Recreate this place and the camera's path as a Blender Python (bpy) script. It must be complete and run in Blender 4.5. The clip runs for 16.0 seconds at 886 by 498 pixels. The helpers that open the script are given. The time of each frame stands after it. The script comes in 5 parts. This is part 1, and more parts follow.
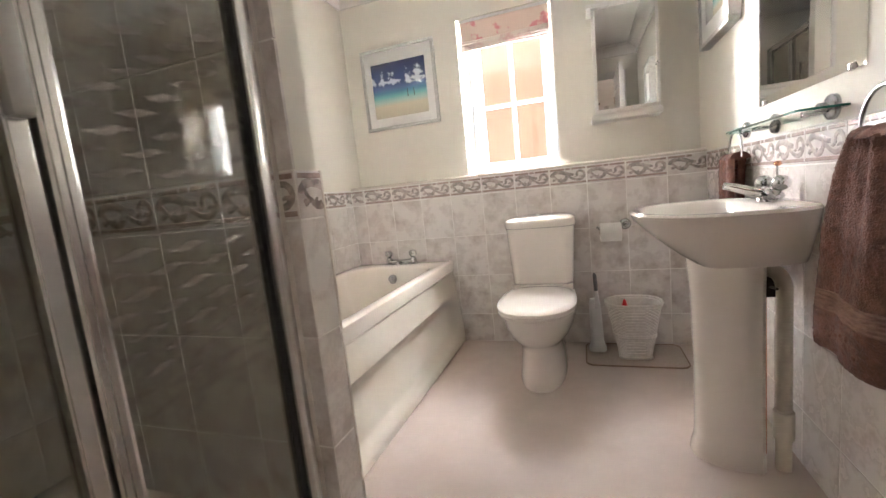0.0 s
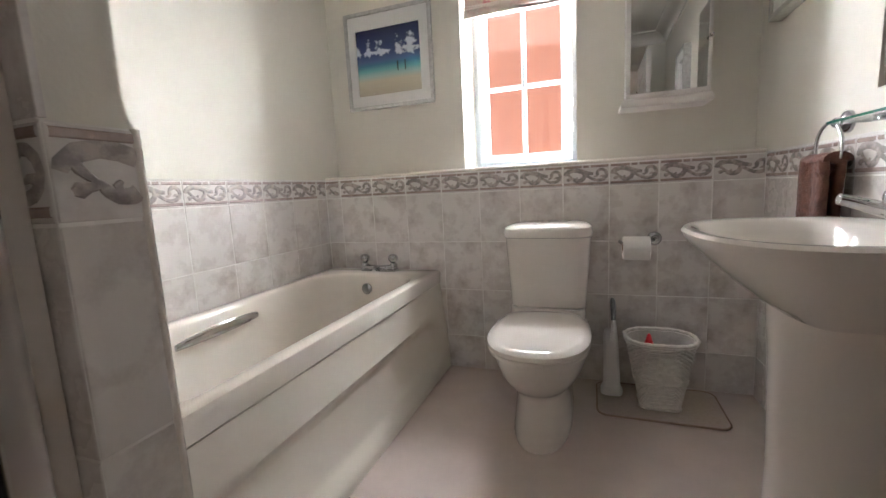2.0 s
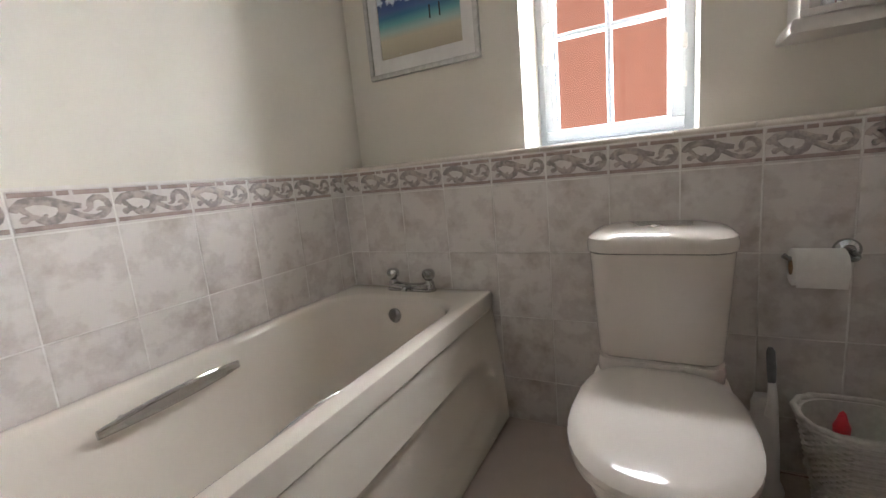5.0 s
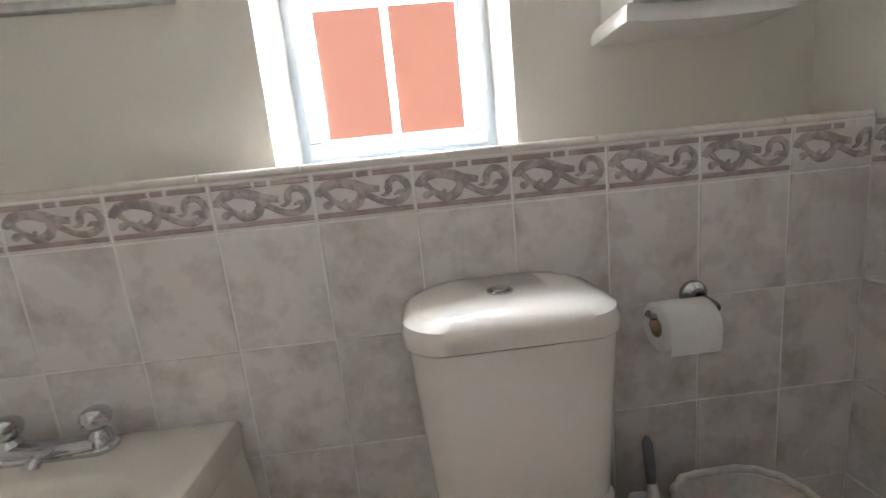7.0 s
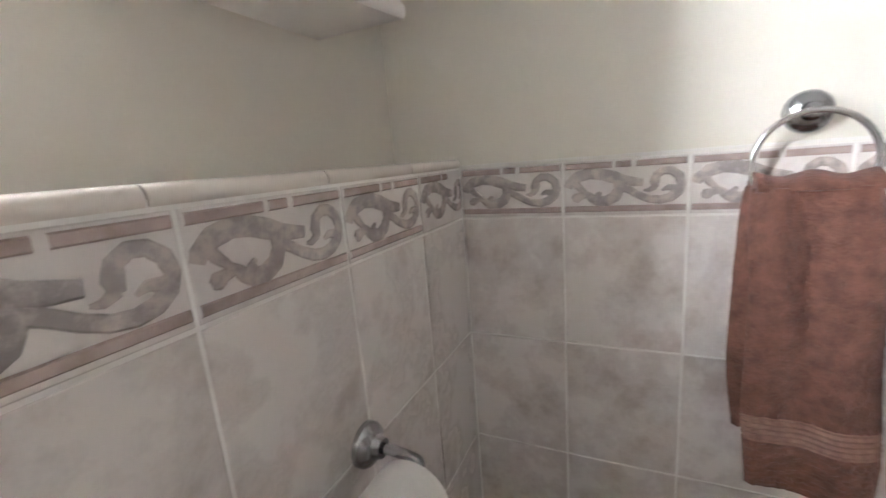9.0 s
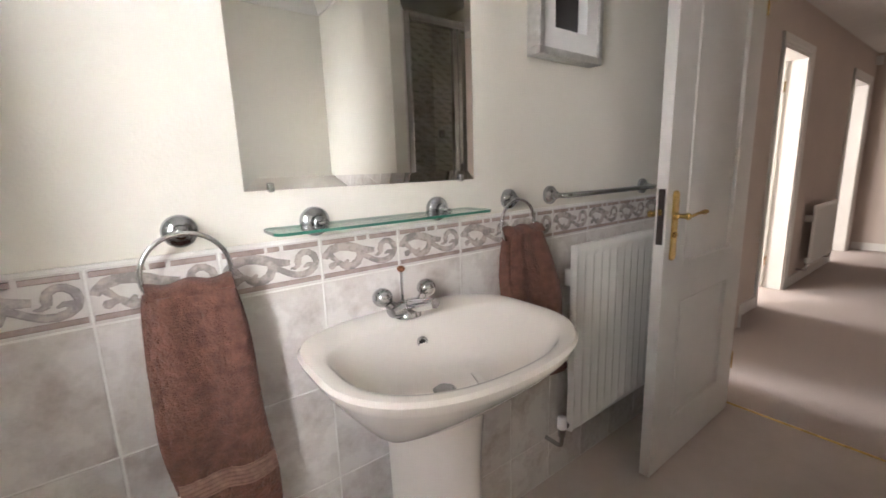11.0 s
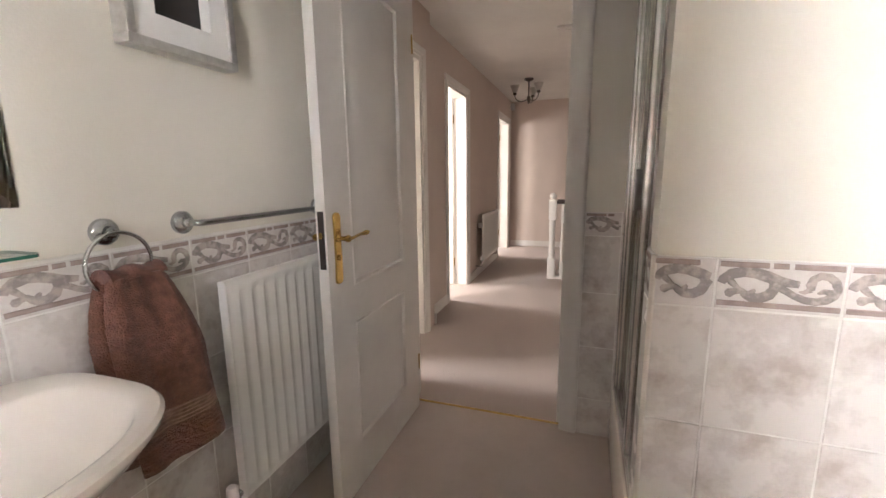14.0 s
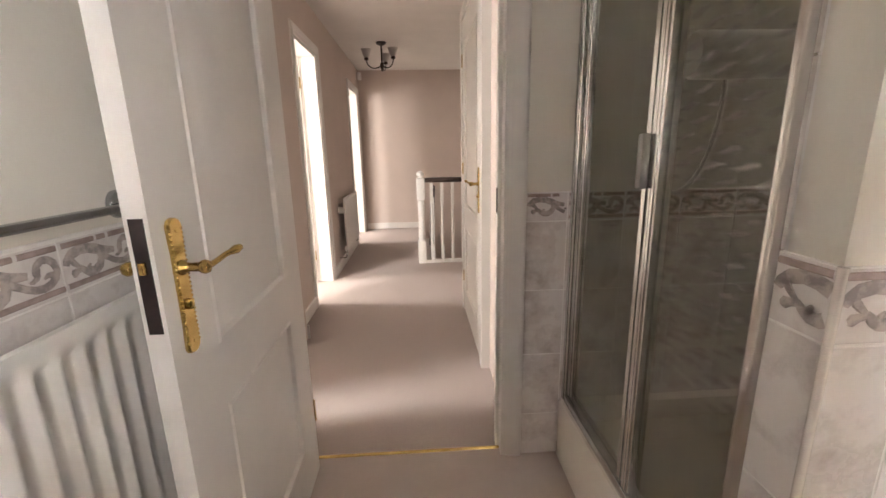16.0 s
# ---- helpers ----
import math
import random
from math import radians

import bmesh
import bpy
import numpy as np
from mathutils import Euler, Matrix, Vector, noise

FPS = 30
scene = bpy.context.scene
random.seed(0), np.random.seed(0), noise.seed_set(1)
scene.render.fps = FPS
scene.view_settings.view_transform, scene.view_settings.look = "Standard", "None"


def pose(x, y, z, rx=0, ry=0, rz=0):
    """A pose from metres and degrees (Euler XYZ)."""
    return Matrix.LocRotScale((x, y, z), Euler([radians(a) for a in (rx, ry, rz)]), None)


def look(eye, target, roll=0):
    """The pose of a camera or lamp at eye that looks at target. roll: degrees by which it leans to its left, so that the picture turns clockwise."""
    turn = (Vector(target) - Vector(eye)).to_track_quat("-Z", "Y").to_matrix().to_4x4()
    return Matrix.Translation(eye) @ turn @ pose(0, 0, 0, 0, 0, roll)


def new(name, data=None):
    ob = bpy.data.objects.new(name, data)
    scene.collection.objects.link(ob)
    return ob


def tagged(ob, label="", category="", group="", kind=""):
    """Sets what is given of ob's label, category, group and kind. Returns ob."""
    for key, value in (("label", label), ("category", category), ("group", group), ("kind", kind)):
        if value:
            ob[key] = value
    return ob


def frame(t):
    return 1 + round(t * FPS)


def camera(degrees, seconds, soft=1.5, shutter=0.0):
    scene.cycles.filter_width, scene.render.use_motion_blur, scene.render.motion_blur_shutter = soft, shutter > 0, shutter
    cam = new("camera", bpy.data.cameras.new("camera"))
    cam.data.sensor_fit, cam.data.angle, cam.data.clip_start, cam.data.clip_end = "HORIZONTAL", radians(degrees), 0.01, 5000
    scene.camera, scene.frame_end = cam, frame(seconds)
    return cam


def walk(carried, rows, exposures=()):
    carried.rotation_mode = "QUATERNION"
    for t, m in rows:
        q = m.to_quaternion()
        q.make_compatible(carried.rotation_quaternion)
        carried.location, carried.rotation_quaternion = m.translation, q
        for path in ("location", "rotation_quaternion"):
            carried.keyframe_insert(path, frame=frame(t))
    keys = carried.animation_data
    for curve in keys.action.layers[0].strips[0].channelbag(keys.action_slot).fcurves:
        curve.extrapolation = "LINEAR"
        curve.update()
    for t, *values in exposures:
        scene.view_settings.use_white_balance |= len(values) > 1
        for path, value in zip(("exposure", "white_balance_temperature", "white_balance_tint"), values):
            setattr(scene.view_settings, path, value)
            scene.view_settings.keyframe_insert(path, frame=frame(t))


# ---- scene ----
cam = camera(93.8, 16.0, shutter=0.2)
PATH = [
    (0, (0.328, 0.409, 0.949), (-0.331, 2.279, 0.688), -5.9),
    (0.5, (0.302, 0.534, 0.944), (-0.283, 2.427, 0.674), -4.8),
    (1, (0.253, 0.637, 0.952), (-0.281, 2.545, 0.676), -3.5),
    (1.5, (0.255, 0.734, 0.952), (-0.324, 2.631, 0.698), -3.1),
    (2, (0.268, 0.86, 0.942), (-0.407, 2.722, 0.663), -2.9),
    (2.5, (0.277, 0.978, 0.94), (-0.523, 2.785, 0.63), -3.5),
    (3, (0.252, 1.044, 0.954), (-0.69, 2.774, 0.607), -4.1),
    (3.2, (0.253, 1.082, 0.947), (-0.762, 2.77, 0.604), -4.5),
    (5.3, (0.084, 1.518, 0.984), (-0.799, 3.281, 0.649), -5.7),
    (5.5, (0.087, 1.58, 0.994), (-0.736, 3.372, 0.66), -5.7),
    (6, (0.061, 1.717, 1.006), (-0.542, 3.596, 0.677), -5.8),
    (6.5, (-0.023, 1.893, 1.013), (-0.224, 3.853, 0.669), -5.5),
    (7, (-0.05, 2.032, 1.002), (0.042, 3.998, 0.642), -5.8),
    (7.5, (-0.009, 2.237, 0.998), (0.413, 4.142, 0.561), -5.0),
    (8, (0.058, 2.372, 1.001), (0.849, 4.155, 0.56), -5.2),
    (8.5, (0.098, 2.489, 1.011), (1.417, 3.936, 0.602), -5.0),
    (9, (0.141, 2.559, 1.045), (1.908, 3.399, 0.631), -4.6),
    (9.5, (0.143, 2.532, 1.087), (2.091, 2.684, 0.664), -4.4),
    (10, (0.12, 2.471, 1.122), (2.028, 2.058, 0.685), -3.7),
    (12.3, (-0.05, 2.375, 1.189), (0.967, 0.679, 0.89), -1.1),
    (12.5, (-0.055, 2.371, 1.188), (0.866, 0.622, 0.884), -1.0),
    (13, (-0.08, 2.35, 1.181), (0.654, 0.517, 0.863), -0.8),
    (13.5, (-0.093, 2.275, 1.18), (0.548, 0.41, 0.846), -0.8),
    (14, (-0.084, 2.105, 1.189), (0.557, 0.243, 0.837), -0.7),
    (14.5, (-0.059, 1.979, 1.188), (0.567, 0.118, 0.809), -0.2),
    (15, (0.066, 1.85, 1.202), (0.468, -0.078, 0.857), -0.1),
    (15.5, (0.187, 1.741, 1.194), (0.314, -0.216, 0.801), -0.7),
    (16, (0.277, 1.64, 1.17), (0.171, -0.303, 0.71), -1.2),
]
EXPOSURES = [(0.0, 1.2, 6400, 9), (0.7, 1.0, 6400, 9), (1.5, 0.6, 6250, 8), (2.2, 0.3, 6100, 8), (3.0, 0.0, 6000, 7), (5.5, -0.1, 6350, 9), (6.5, 0.2, 6400, 8), (7.2, 0.4, 5700, 5), (8.4, 0.4, 5300, -6), (9.0, 0.7, 6000, 8), (9.8, 0.55, 6100, 8), (12.5, 0.5, 6500, 10), (14.0, 0.75, 6450, 10), (15.0, 1.0, 6400, 10), (16.0, 1.15, 6600, 10)]
walk(cam, [(t, look(eye, target, roll)) for t, eye, target, roll in PATH], EXPOSURES)

# world, sun and daylight
world = bpy.data.worlds.new("sky")
scene.world = world
world.use_nodes = True
wn = world.node_tree
sky = wn.nodes.new("ShaderNodeTexSky")
sky.sky_type = 'NISHITA'
sky.sun_disc = False
sky.sun_elevation, sky.sun_rotation = radians(48), radians(200)
wn.links.new(sky.outputs[0], wn.nodes["Background"].inputs[0])
wn.nodes["Background"].inputs[1].default_value = 0.06


def lamp(name, kind, eye, target, energy, sx=1.0, sy=1.0, colour=(1, 1, 1)):
    d = bpy.data.lights.new(name, kind)
    d.energy, d.color = energy, colour
    if kind == 'AREA':
        d.shape, d.size, d.size_y = 'RECTANGLE', sx, sy
    else:
        d.angle = radians(0.5)
    ob = new(name, d)
    ob.matrix_world = look(eye, target)
    return ob


lamp("sun", 'SUN', (2, -4, 8), (0.2, 3, 2.5), 3.6, colour=(1, 0.94, 0.85))
# unseen area lamps added beside and above the bathroom window, standing in for sky
SKYLIGHT = (1.0, 0.965, 0.985)
lamp("sky_east", 'AREA', (1.05, 4.35, 2.05), (-0.2, 3.0, 1.35), 860, 1.5, 2.2, SKYLIGHT)
# extra side lamp, aimed to brighten the left window reveal
lamp("fill_left_reveal", 'AREA', (1.80, 3.84, 1.8), (-0.3, 3.2, 1.45), 2300, 0.5, 1.8, SKYLIGHT)
# extra distant lamp that brightens the partition, set outside the view
lamp("fill_partition", 'AREA', (1.14, 7.0, 1.7), (-0.15, 3.1, 1.45), 480, 0.75, 2.4, SKYLIGHT)
lamp("sky_west", 'AREA', (-1.55, 4.1, 1.7), (0.0, 3.1, 1.4), 900, 1.4, 2.2, SKYLIGHT)
# weak extra lamp that lifts the right wall and the door
lamp("fill_right_wall", 'AREA', (-1.80, 7.0, 1.7), (0.0, 3.1, 1.45), 215, 0.7, 2.4, SKYLIGHT)
lamp("sky_above", 'AREA', (-0.08, 3.95, 2.85), (-0.05, 2.8, 0.9), 230, 1.3, 0.7, SKYLIGHT)
# unseen lamp added below the sill to lift the ceiling and upper walls
lamp("fill_below_sill", 'AREA', (-0.08, 4.30, 0.15), (-0.08, 3.1, 1.3), 550, 1.6, 0.9, SKYLIGHT)
# daylight from the windows of the rooms off the landing
lamp("room_window_a", 'AREA', (3.2, 0.30, 1.6), (0.5, -0.3, 0.2), 95, 0.6, 0.9, (1, 0.96, 0.94))
lamp("room_window_b", 'AREA', (3.2, -1.75, 1.6), (0.5, -1.9, 0.2), 55, 0.6, 1.1, (1, 0.96, 0.94))
lamp("room_window_c", 'AREA', (3.2, -4.1, 1.6), (0.5, -4.2, 0.2), 45, 0.6, 1.1, (1, 0.96, 0.94))


# materials
def material(name, colour, rough=0.5, metal=0.0, second=None, scale=8.0, detail=4.0, amount=1.0, bump=0.0, bump_scale=60.0, island=0.0, spec=0.5, coat=0.0, sheen=0.0, per_object=False, low=0.35, high=0.65, transmission=0.0, ior=1.45, rough2=None):
    m = bpy.data.materials.new(name)
    m.use_nodes = True
    t = m.node_tree
    b = t.nodes["Principled BSDF"]
    b.inputs["Base Color"].default_value = (*colour, 1)
    b.inputs["Roughness"].default_value = rough
    b.inputs["Metallic"].default_value = metal
    b.inputs["Specular IOR Level"].default_value = spec
    b.inputs["Coat Weight"].default_value = coat
    b.inputs["Sheen Weight"].default_value = sheen
    b.inputs["Transmission Weight"].default_value = transmission
    b.inputs["IOR"].default_value = ior
    co = t.nodes.new("ShaderNodeTexCoord")
    vec = co.outputs["Object"]
    if per_object:
        info = t.nodes.new("ShaderNodeObjectInfo")
        mul = t.nodes.new("ShaderNodeVectorMath")
        mul.operation = 'MULTIPLY_ADD'
        com = t.nodes.new("ShaderNodeCombineXYZ")
        for k in range(3):
            t.links.new(info.outputs["Random"], com.inputs[k])
        mul.inputs[1].default_value = (37.0, 23.0, 51.0)
        t.links.new(com.outputs[0], mul.inputs[0])
        t.links.new(vec, mul.inputs[2])
        vec = mul.outputs[0]
    if second is not None:
        n = t.nodes.new("ShaderNodeTexNoise")
        n.inputs["Scale"].default_value, n.inputs["Detail"].default_value = scale, detail
        n.inputs["Roughness"].default_value = 0.6
        t.links.new(vec, n.inputs["Vector"])
        r = t.nodes.new("ShaderNodeMapRange")
        r.inputs["From Min"].default_value, r.inputs["From Max"].default_value = low, high
        r.inputs["To Max"].default_value = amount
        t.links.new(n.outputs["Fac"], r.inputs["Value"])
        mix = t.nodes.new("ShaderNodeMix")
        mix.data_type = 'RGBA'
        mix.inputs["A"].default_value, mix.inputs["B"].default_value = (*colour, 1), (*second, 1)
        t.links.new(r.outputs[0], mix.inputs["Factor"])
        t.links.new(mix.outputs["Result"], b.inputs["Base Color"])
        if rough2 is not None:
            rr = t.nodes.new("ShaderNodeMapRange")
            rr.inputs["From Min"].default_value, rr.inputs["From Max"].default_value = 0.3, 0.7
            rr.inputs["To Min"].default_value, rr.inputs["To Max"].default_value = rough, rough2
            t.links.new(n.outputs["Fac"], rr.inputs["Value"])
            t.links.new(rr.outputs[0], b.inputs["Roughness"])
    if bump:
        n2 = t.nodes.new("ShaderNodeTexNoise")
        n2.inputs["Scale"].default_value, n2.inputs["Detail"].default_value = bump_scale, 3
        t.links.new(vec, n2.inputs["Vector"])
        bp = t.nodes.new("ShaderNodeBump")
        bp.inputs["Strength"].default_value, bp.inputs["Distance"].default_value = bump, 0.004
        t.links.new(n2.outputs["Fac"], bp.inputs["Height"])
        t.links.new(bp.outputs[0], b.inputs["Normal"])
    return m


PAINT = material("cream_paint", (0.80, 0.765, 0.685), 0.75, second=(0.765, 0.73, 0.65), scale=2.5, bump=0.12, bump_scale=180, low=0.3, high=0.75)
HALLPAINT = material("blush_paint", (0.64, 0.545, 0.485), 0.8, second=(0.60, 0.51, 0.455), scale=2.0, bump=0.12, bump_scale=160)
CEILING = material("white_ceiling", (0.80, 0.78, 0.74), 0.85, second=(0.76, 0.74, 0.70), scale=3, bump=0.2, bump_scale=120)
GLOSS = material("white_gloss", (0.80, 0.77, 0.73), 0.32, second=(0.76, 0.73, 0.69), scale=5, bump=0.06, bump_scale=220)
UPVC = material("white_upvc", (0.67, 0.71, 0.75), 0.3, second=(0.64, 0.68, 0.72), scale=6)
CERAMIC = material("ivory_ceramic", (0.82, 0.765, 0.705), 0.1, second=(0.80, 0.745, 0.685), scale=3, coat=0.4)
ACRYLIC = material("ivory_acrylic", (0.80, 0.745, 0.67), 0.10, second=(0.785, 0.73, 0.65), scale=2, coat=0.3)
PANEL = material("cream_panel", (0.80, 0.755, 0.67), 0.3, second=(0.77, 0.72, 0.63), scale=3)
TILE = material("marbled_tile", (0.77, 0.73, 0.695), 0.2, second=(0.43, 0.365, 0.325), scale=10, detail=5, amount=0.78, per_object=True, low=0.45, high=0.68, bump=0.02, bump_scale=30, rough2=0.32)
BORDERTILE = material("border_tile", (0.74, 0.70, 0.67), 0.22, second=(0.64, 0.585, 0.56), scale=25, per_object=True, low=0.45, high=0.75)
MOTIF = material("border_scroll", (0.51, 0.44, 0.405), 0.24, second=(0.30, 0.27, 0.255), scale=42, per_object=True, low=0.42, high=0.58, bump=0.15, bump_scale=120)
STRIPE = material("border_stripe", (0.46, 0.365, 0.33), 0.26, second=(0.32, 0.25, 0.225), scale=30, per_object=True)
GROUT = material("grout", (0.88, 0.86, 0.83), 0.8, second=(0.76, 0.73, 0.69), scale=14)
TRIMTILE = material("cream_trim_tile", (0.76, 0.70, 0.64), 0.25, second=(0.70, 0.64, 0.58), scale=12)
VINYL = material("beige_vinyl", (0.56, 0.47, 0.42), 0.5, second=(0.52, 0.435, 0.385), scale=6, bump=0.1, bump_scale=300, rough2=0.6)
CARPET = material("beige_carpet", (0.47, 0.385, 0.345), 0.95, second=(0.41, 0.335, 0.30), scale=120, detail=2, bump=0.8, bump_scale=500, sheen=0.2)
CHROME = material("chrome", (0.62, 0.62, 0.63), 0.07, 1.0, second=(0.54, 0.54, 0.55), scale=10)
SATIN = material("satin_chrome", (0.47, 0.48, 0.49), 0.2, 1.0, second=(0.40, 0.41, 0.42), scale=15)
ALU = material("polished_aluminium", (0.66, 0.65, 0.63), 0.22, 1.0, second=(0.58, 0.57, 0.55), scale=8)
BRASS = material("polished_brass", (0.60, 0.42, 0.15), 0.2, 1.0, second=(0.46, 0.31, 0.10), scale=25)
DARKMETAL = material("dark_metal", (0.06, 0.05, 0.045), 0.4, 0.6, second=(0.09, 0.075, 0.065), scale=30)
MIRROR = material("mirror", (0.86, 0.87, 0.86), 0.01, 1.0)
COPPER = material("copper_finial", (0.55, 0.25, 0.14), 0.25, 1.0)
TOWEL = material("brown_terry", (0.165, 0.072, 0.050), 0.95, second=(0.090, 0.039, 0.028), scale=40, detail=5, bump=1.0, bump_scale=260, sheen=0.08)
TOWELBAND = material("brown_woven_band", (0.27, 0.155, 0.12), 0.8, second=(0.19, 0.10, 0.078), scale=60, bump=0.5, bump_scale=400)
PAPER = material("white_paper", (0.84, 0.82, 0.79), 0.9, second=(0.80, 0.78, 0.75), scale=50, bump=0.3, bump_scale=250)
CARD = material("brown_card", (0.30, 0.20, 0.13), 0.9)
WICKER = material("white_wicker", (0.78, 0.75, 0.70), 0.5, second=(0.68, 0.65, 0.60), scale=60, bump=0.2)
PLASTIC = material("white_plastic", (0.80, 0.79, 0.77), 0.3, second=(0.77, 0.76, 0.74), scale=10)
WASTEPIPE = material("white_waste_pipe", (0.72, 0.67, 0.58), 0.35, second=(0.66, 0.61, 0.52), scale=14)
GREYPLASTIC = material("grey_plastic", (0.17, 0.17, 0.18), 0.4, second=(0.13, 0.13, 0.14), scale=20)
RED = material("red_cap", (0.62, 0.03, 0.04), 0.3)
MAT = material("beige_mat", (0.50, 0.42, 0.36), 0.9, second=(0.45, 0.375, 0.32), scale=90, bump=0.7, bump_scale=350)
MATEDGE = material("mat_edge", (0.30, 0.21, 0.16), 0.9, second=(0.26, 0.18, 0.14), scale=60)
RADPAINT = material("radiator_enamel", (0.82, 0.80, 0.76), 0.3, second=(0.79, 0.77, 0.73), scale=6)
SILVER = material("silver_frame", (0.62, 0.61, 0.59), 0.35, 0.75, second=(0.50, 0.49, 0.47), scale=40)
MOUNT = material("white_mount", (0.82, 0.81, 0.79), 0.9, second=(0.79, 0.78, 0.76), scale=30)
WOODDARK = material("dark_handrail", (0.035, 0.022, 0.018), 0.3, second=(0.055, 0.035, 0.028), scale=20)
RENDERWALL = material("salmon_brick", (0.60, 0.26, 0.195), 0.9, second=(0.55, 0.23, 0.17), scale=3, bump=0.3, bump_scale=40)
MORTAR = material("salmon_mortar", (0.55, 0.23, 0.175), 0.9, second=(0.50, 0.21, 0.16), scale=8)
GRASS = material("far_ground", (0.10, 0.12, 0.06), 0.95, second=(0.07, 0.09, 0.04), scale=2)
LOCKPLATE = material("bronze_lock_plate", (0.016, 0.009, 0.008), 0.7, second=(0.028, 0.015, 0.012), scale=40)
DARK = material("near_black", (0.02, 0.018, 0.016), 0.7)
OPALGLASS = material("frosted_shade", (0.62, 0.58, 0.54), 0.35, second=(0.55, 0.51, 0.47), scale=20, transmission=0.3)


def glass_material(name, tint, rough=0.0, streaks=False, veil=0.0):
    m = bpy.data.materials.new(name)
    m.use_nodes = True
    t = m.node_tree
    out = t.nodes["Material Output"]
    t.nodes.remove(t.nodes["Principled BSDF"])
    tr = t.nodes.new("ShaderNodeBsdfTransparent")
    tr.inputs[0].default_value = (*tint, 1)
    gl = t.nodes.new("ShaderNodeBsdfGlossy")
    gl.inputs["Roughness"].default_value = rough
    # Schlick's gloss, the same on both sides of the sheet
    fr = t.nodes.new("ShaderNodeLayerWeight")
    fr.inputs["Blend"].default_value = 0.5
    pw = t.nodes.new("ShaderNodeMath")
    pw.operation = 'POWER'
    t.links.new(fr.outputs["Facing"], pw.inputs[0])
    pw.inputs[1].default_value = 5.0
    ma = t.nodes.new("ShaderNodeMath")
    ma.operation = 'MULTIPLY_ADD'
    t.links.new(pw.outputs[0], ma.inputs[0])
    ma.inputs[1].default_value, ma.inputs[2].default_value = 0.9, 0.035
    mx = t.nodes.new("ShaderNodeMixShader")
    t.links.new(ma.outputs[0], mx.inputs[0])
    t.links.new(tr.outputs[0], mx.inputs[1])
    t.links.new(gl.outputs[0], mx.inputs[2])
    last = mx.outputs[0]
    if streaks:
        # etched rows of short wavy dashes
        co = t.nodes.new("ShaderNodeTexCoord")
        sep = t.nodes.new("ShaderNodeSeparateXYZ")
        t.links.new(co.outputs["Object"], sep.inputs[0])

        def maths(op, a, b=None):
            n = t.nodes.new("ShaderNodeMath")
            n.operation = op
            for k, v in enumerate((a, b)):
                if v is None:
                    continue
                if isinstance(v, (int, float)):
                    n.inputs[k].default_value = v
                else:
                    t.links.new(v, n.inputs[k])
            return n.outputs[0]
        row = maths('MULTIPLY', sep.outputs[2], 1 / 0.028)
        odd = maths('MULTIPLY', maths('FLOOR', row), 0.5)
        col = maths('ADD', maths('MULTIPLY', sep.outputs[1], 1 / 0.085), odd)
        sway = maths('MULTIPLY', maths('SINE', maths('MULTIPLY', col, 6.283)), 0.13)
        v = maths('ABSOLUTE', maths('SUBTRACT', maths('FRACT', maths('ADD', row, sway)), 0.5))
        u = maths('ABSOLUTE', maths('SUBTRACT', maths('FRACT', col), 0.5))
        d = maths('ADD', maths('MULTIPLY', v, 3.0), maths('MULTIPLY', u, 2.0))
        # the etching ends above knee height
        fade = maths('MINIMUM', maths('MAXIMUM', maths('MULTIPLY', maths('SUBTRACT', sep.outputs[2], 0.62), 6.0), 0.0), 1.0)
        mask = maths('MULTIPLY', maths('MULTIPLY', maths('MINIMUM', maths('MULTIPLY', maths('SUBTRACT', 1.0, maths('MINIMUM', d, 1.0)), 2.0), 1.0), 0.20), fade)
        df = t.nodes.new("ShaderNodeBsdfDiffuse")
        df.inputs[0].default_value = (0.75, 0.74, 0.70, 1)
        mx2 = t.nodes.new("ShaderNodeMixShader")
        t.links.new(mask, mx2.inputs[0])
        t.links.new(last, mx2.inputs[1])
        t.links.new(df.outputs[0], mx2.inputs[2])
        last = mx2.outputs[0]
    if veil:
        # pale veil mixed into the dark glass, in place of its reflected haze
        df2 = t.nodes.new("ShaderNodeBsdfDiffuse")
        df2.inputs[0].default_value = (0.62, 0.60, 0.54, 1)
        mx3 = t.nodes.new("ShaderNodeMixShader")
        mx3.inputs[0].default_value = veil
        t.links.new(last, mx3.inputs[1])
        t.links.new(df2.outputs[0], mx3.inputs[2])
        last = mx3.outputs[0]
    t.links.new(last, out.inputs[0])
    return m


PANE = glass_material("window_glass", (0.97, 0.98, 0.97))
SHELFGLASS = glass_material("shelf_glass", (0.955, 0.985, 0.97), 0.02)
GREENEDGE = material("glass_edge", (0.035, 0.15, 0.11), 0.15, coat=0.5)
SHOWERGLASS = glass_material("shower_glass", (0.885, 0.885, 0.845), 0.0, veil=0.06)
CLEARGRIP = material("clear_plastic", (0.72, 0.71, 0.67), 0.15, second=(0.66, 0.65, 0.61), scale=30, coat=0.4, transmission=0.5)
ETCHED = glass_material("etched_shower_glass", (0.875, 0.87, 0.82), 0.0, streaks=True, veil=0.085)


# building helpers
def link(name, bm, mats, parent=None, label="", smooth=False):
    me = bpy.data.meshes.new(name)
    bmesh.ops.recalc_face_normals(bm, faces=bm.faces)
    bm.to_mesh(me)
    bm.free()
    for m in (mats if isinstance(mats, (list, tuple)) else [mats]):
        me.materials.append(m)
    if smooth:
        me.shade_smooth()
        me.set_sharp_from_angle(angle=radians(38))
    ob = new(name, me)
    if parent is not None:
        ob.parent = parent
    if label:
        ob["label"] = label
    return ob


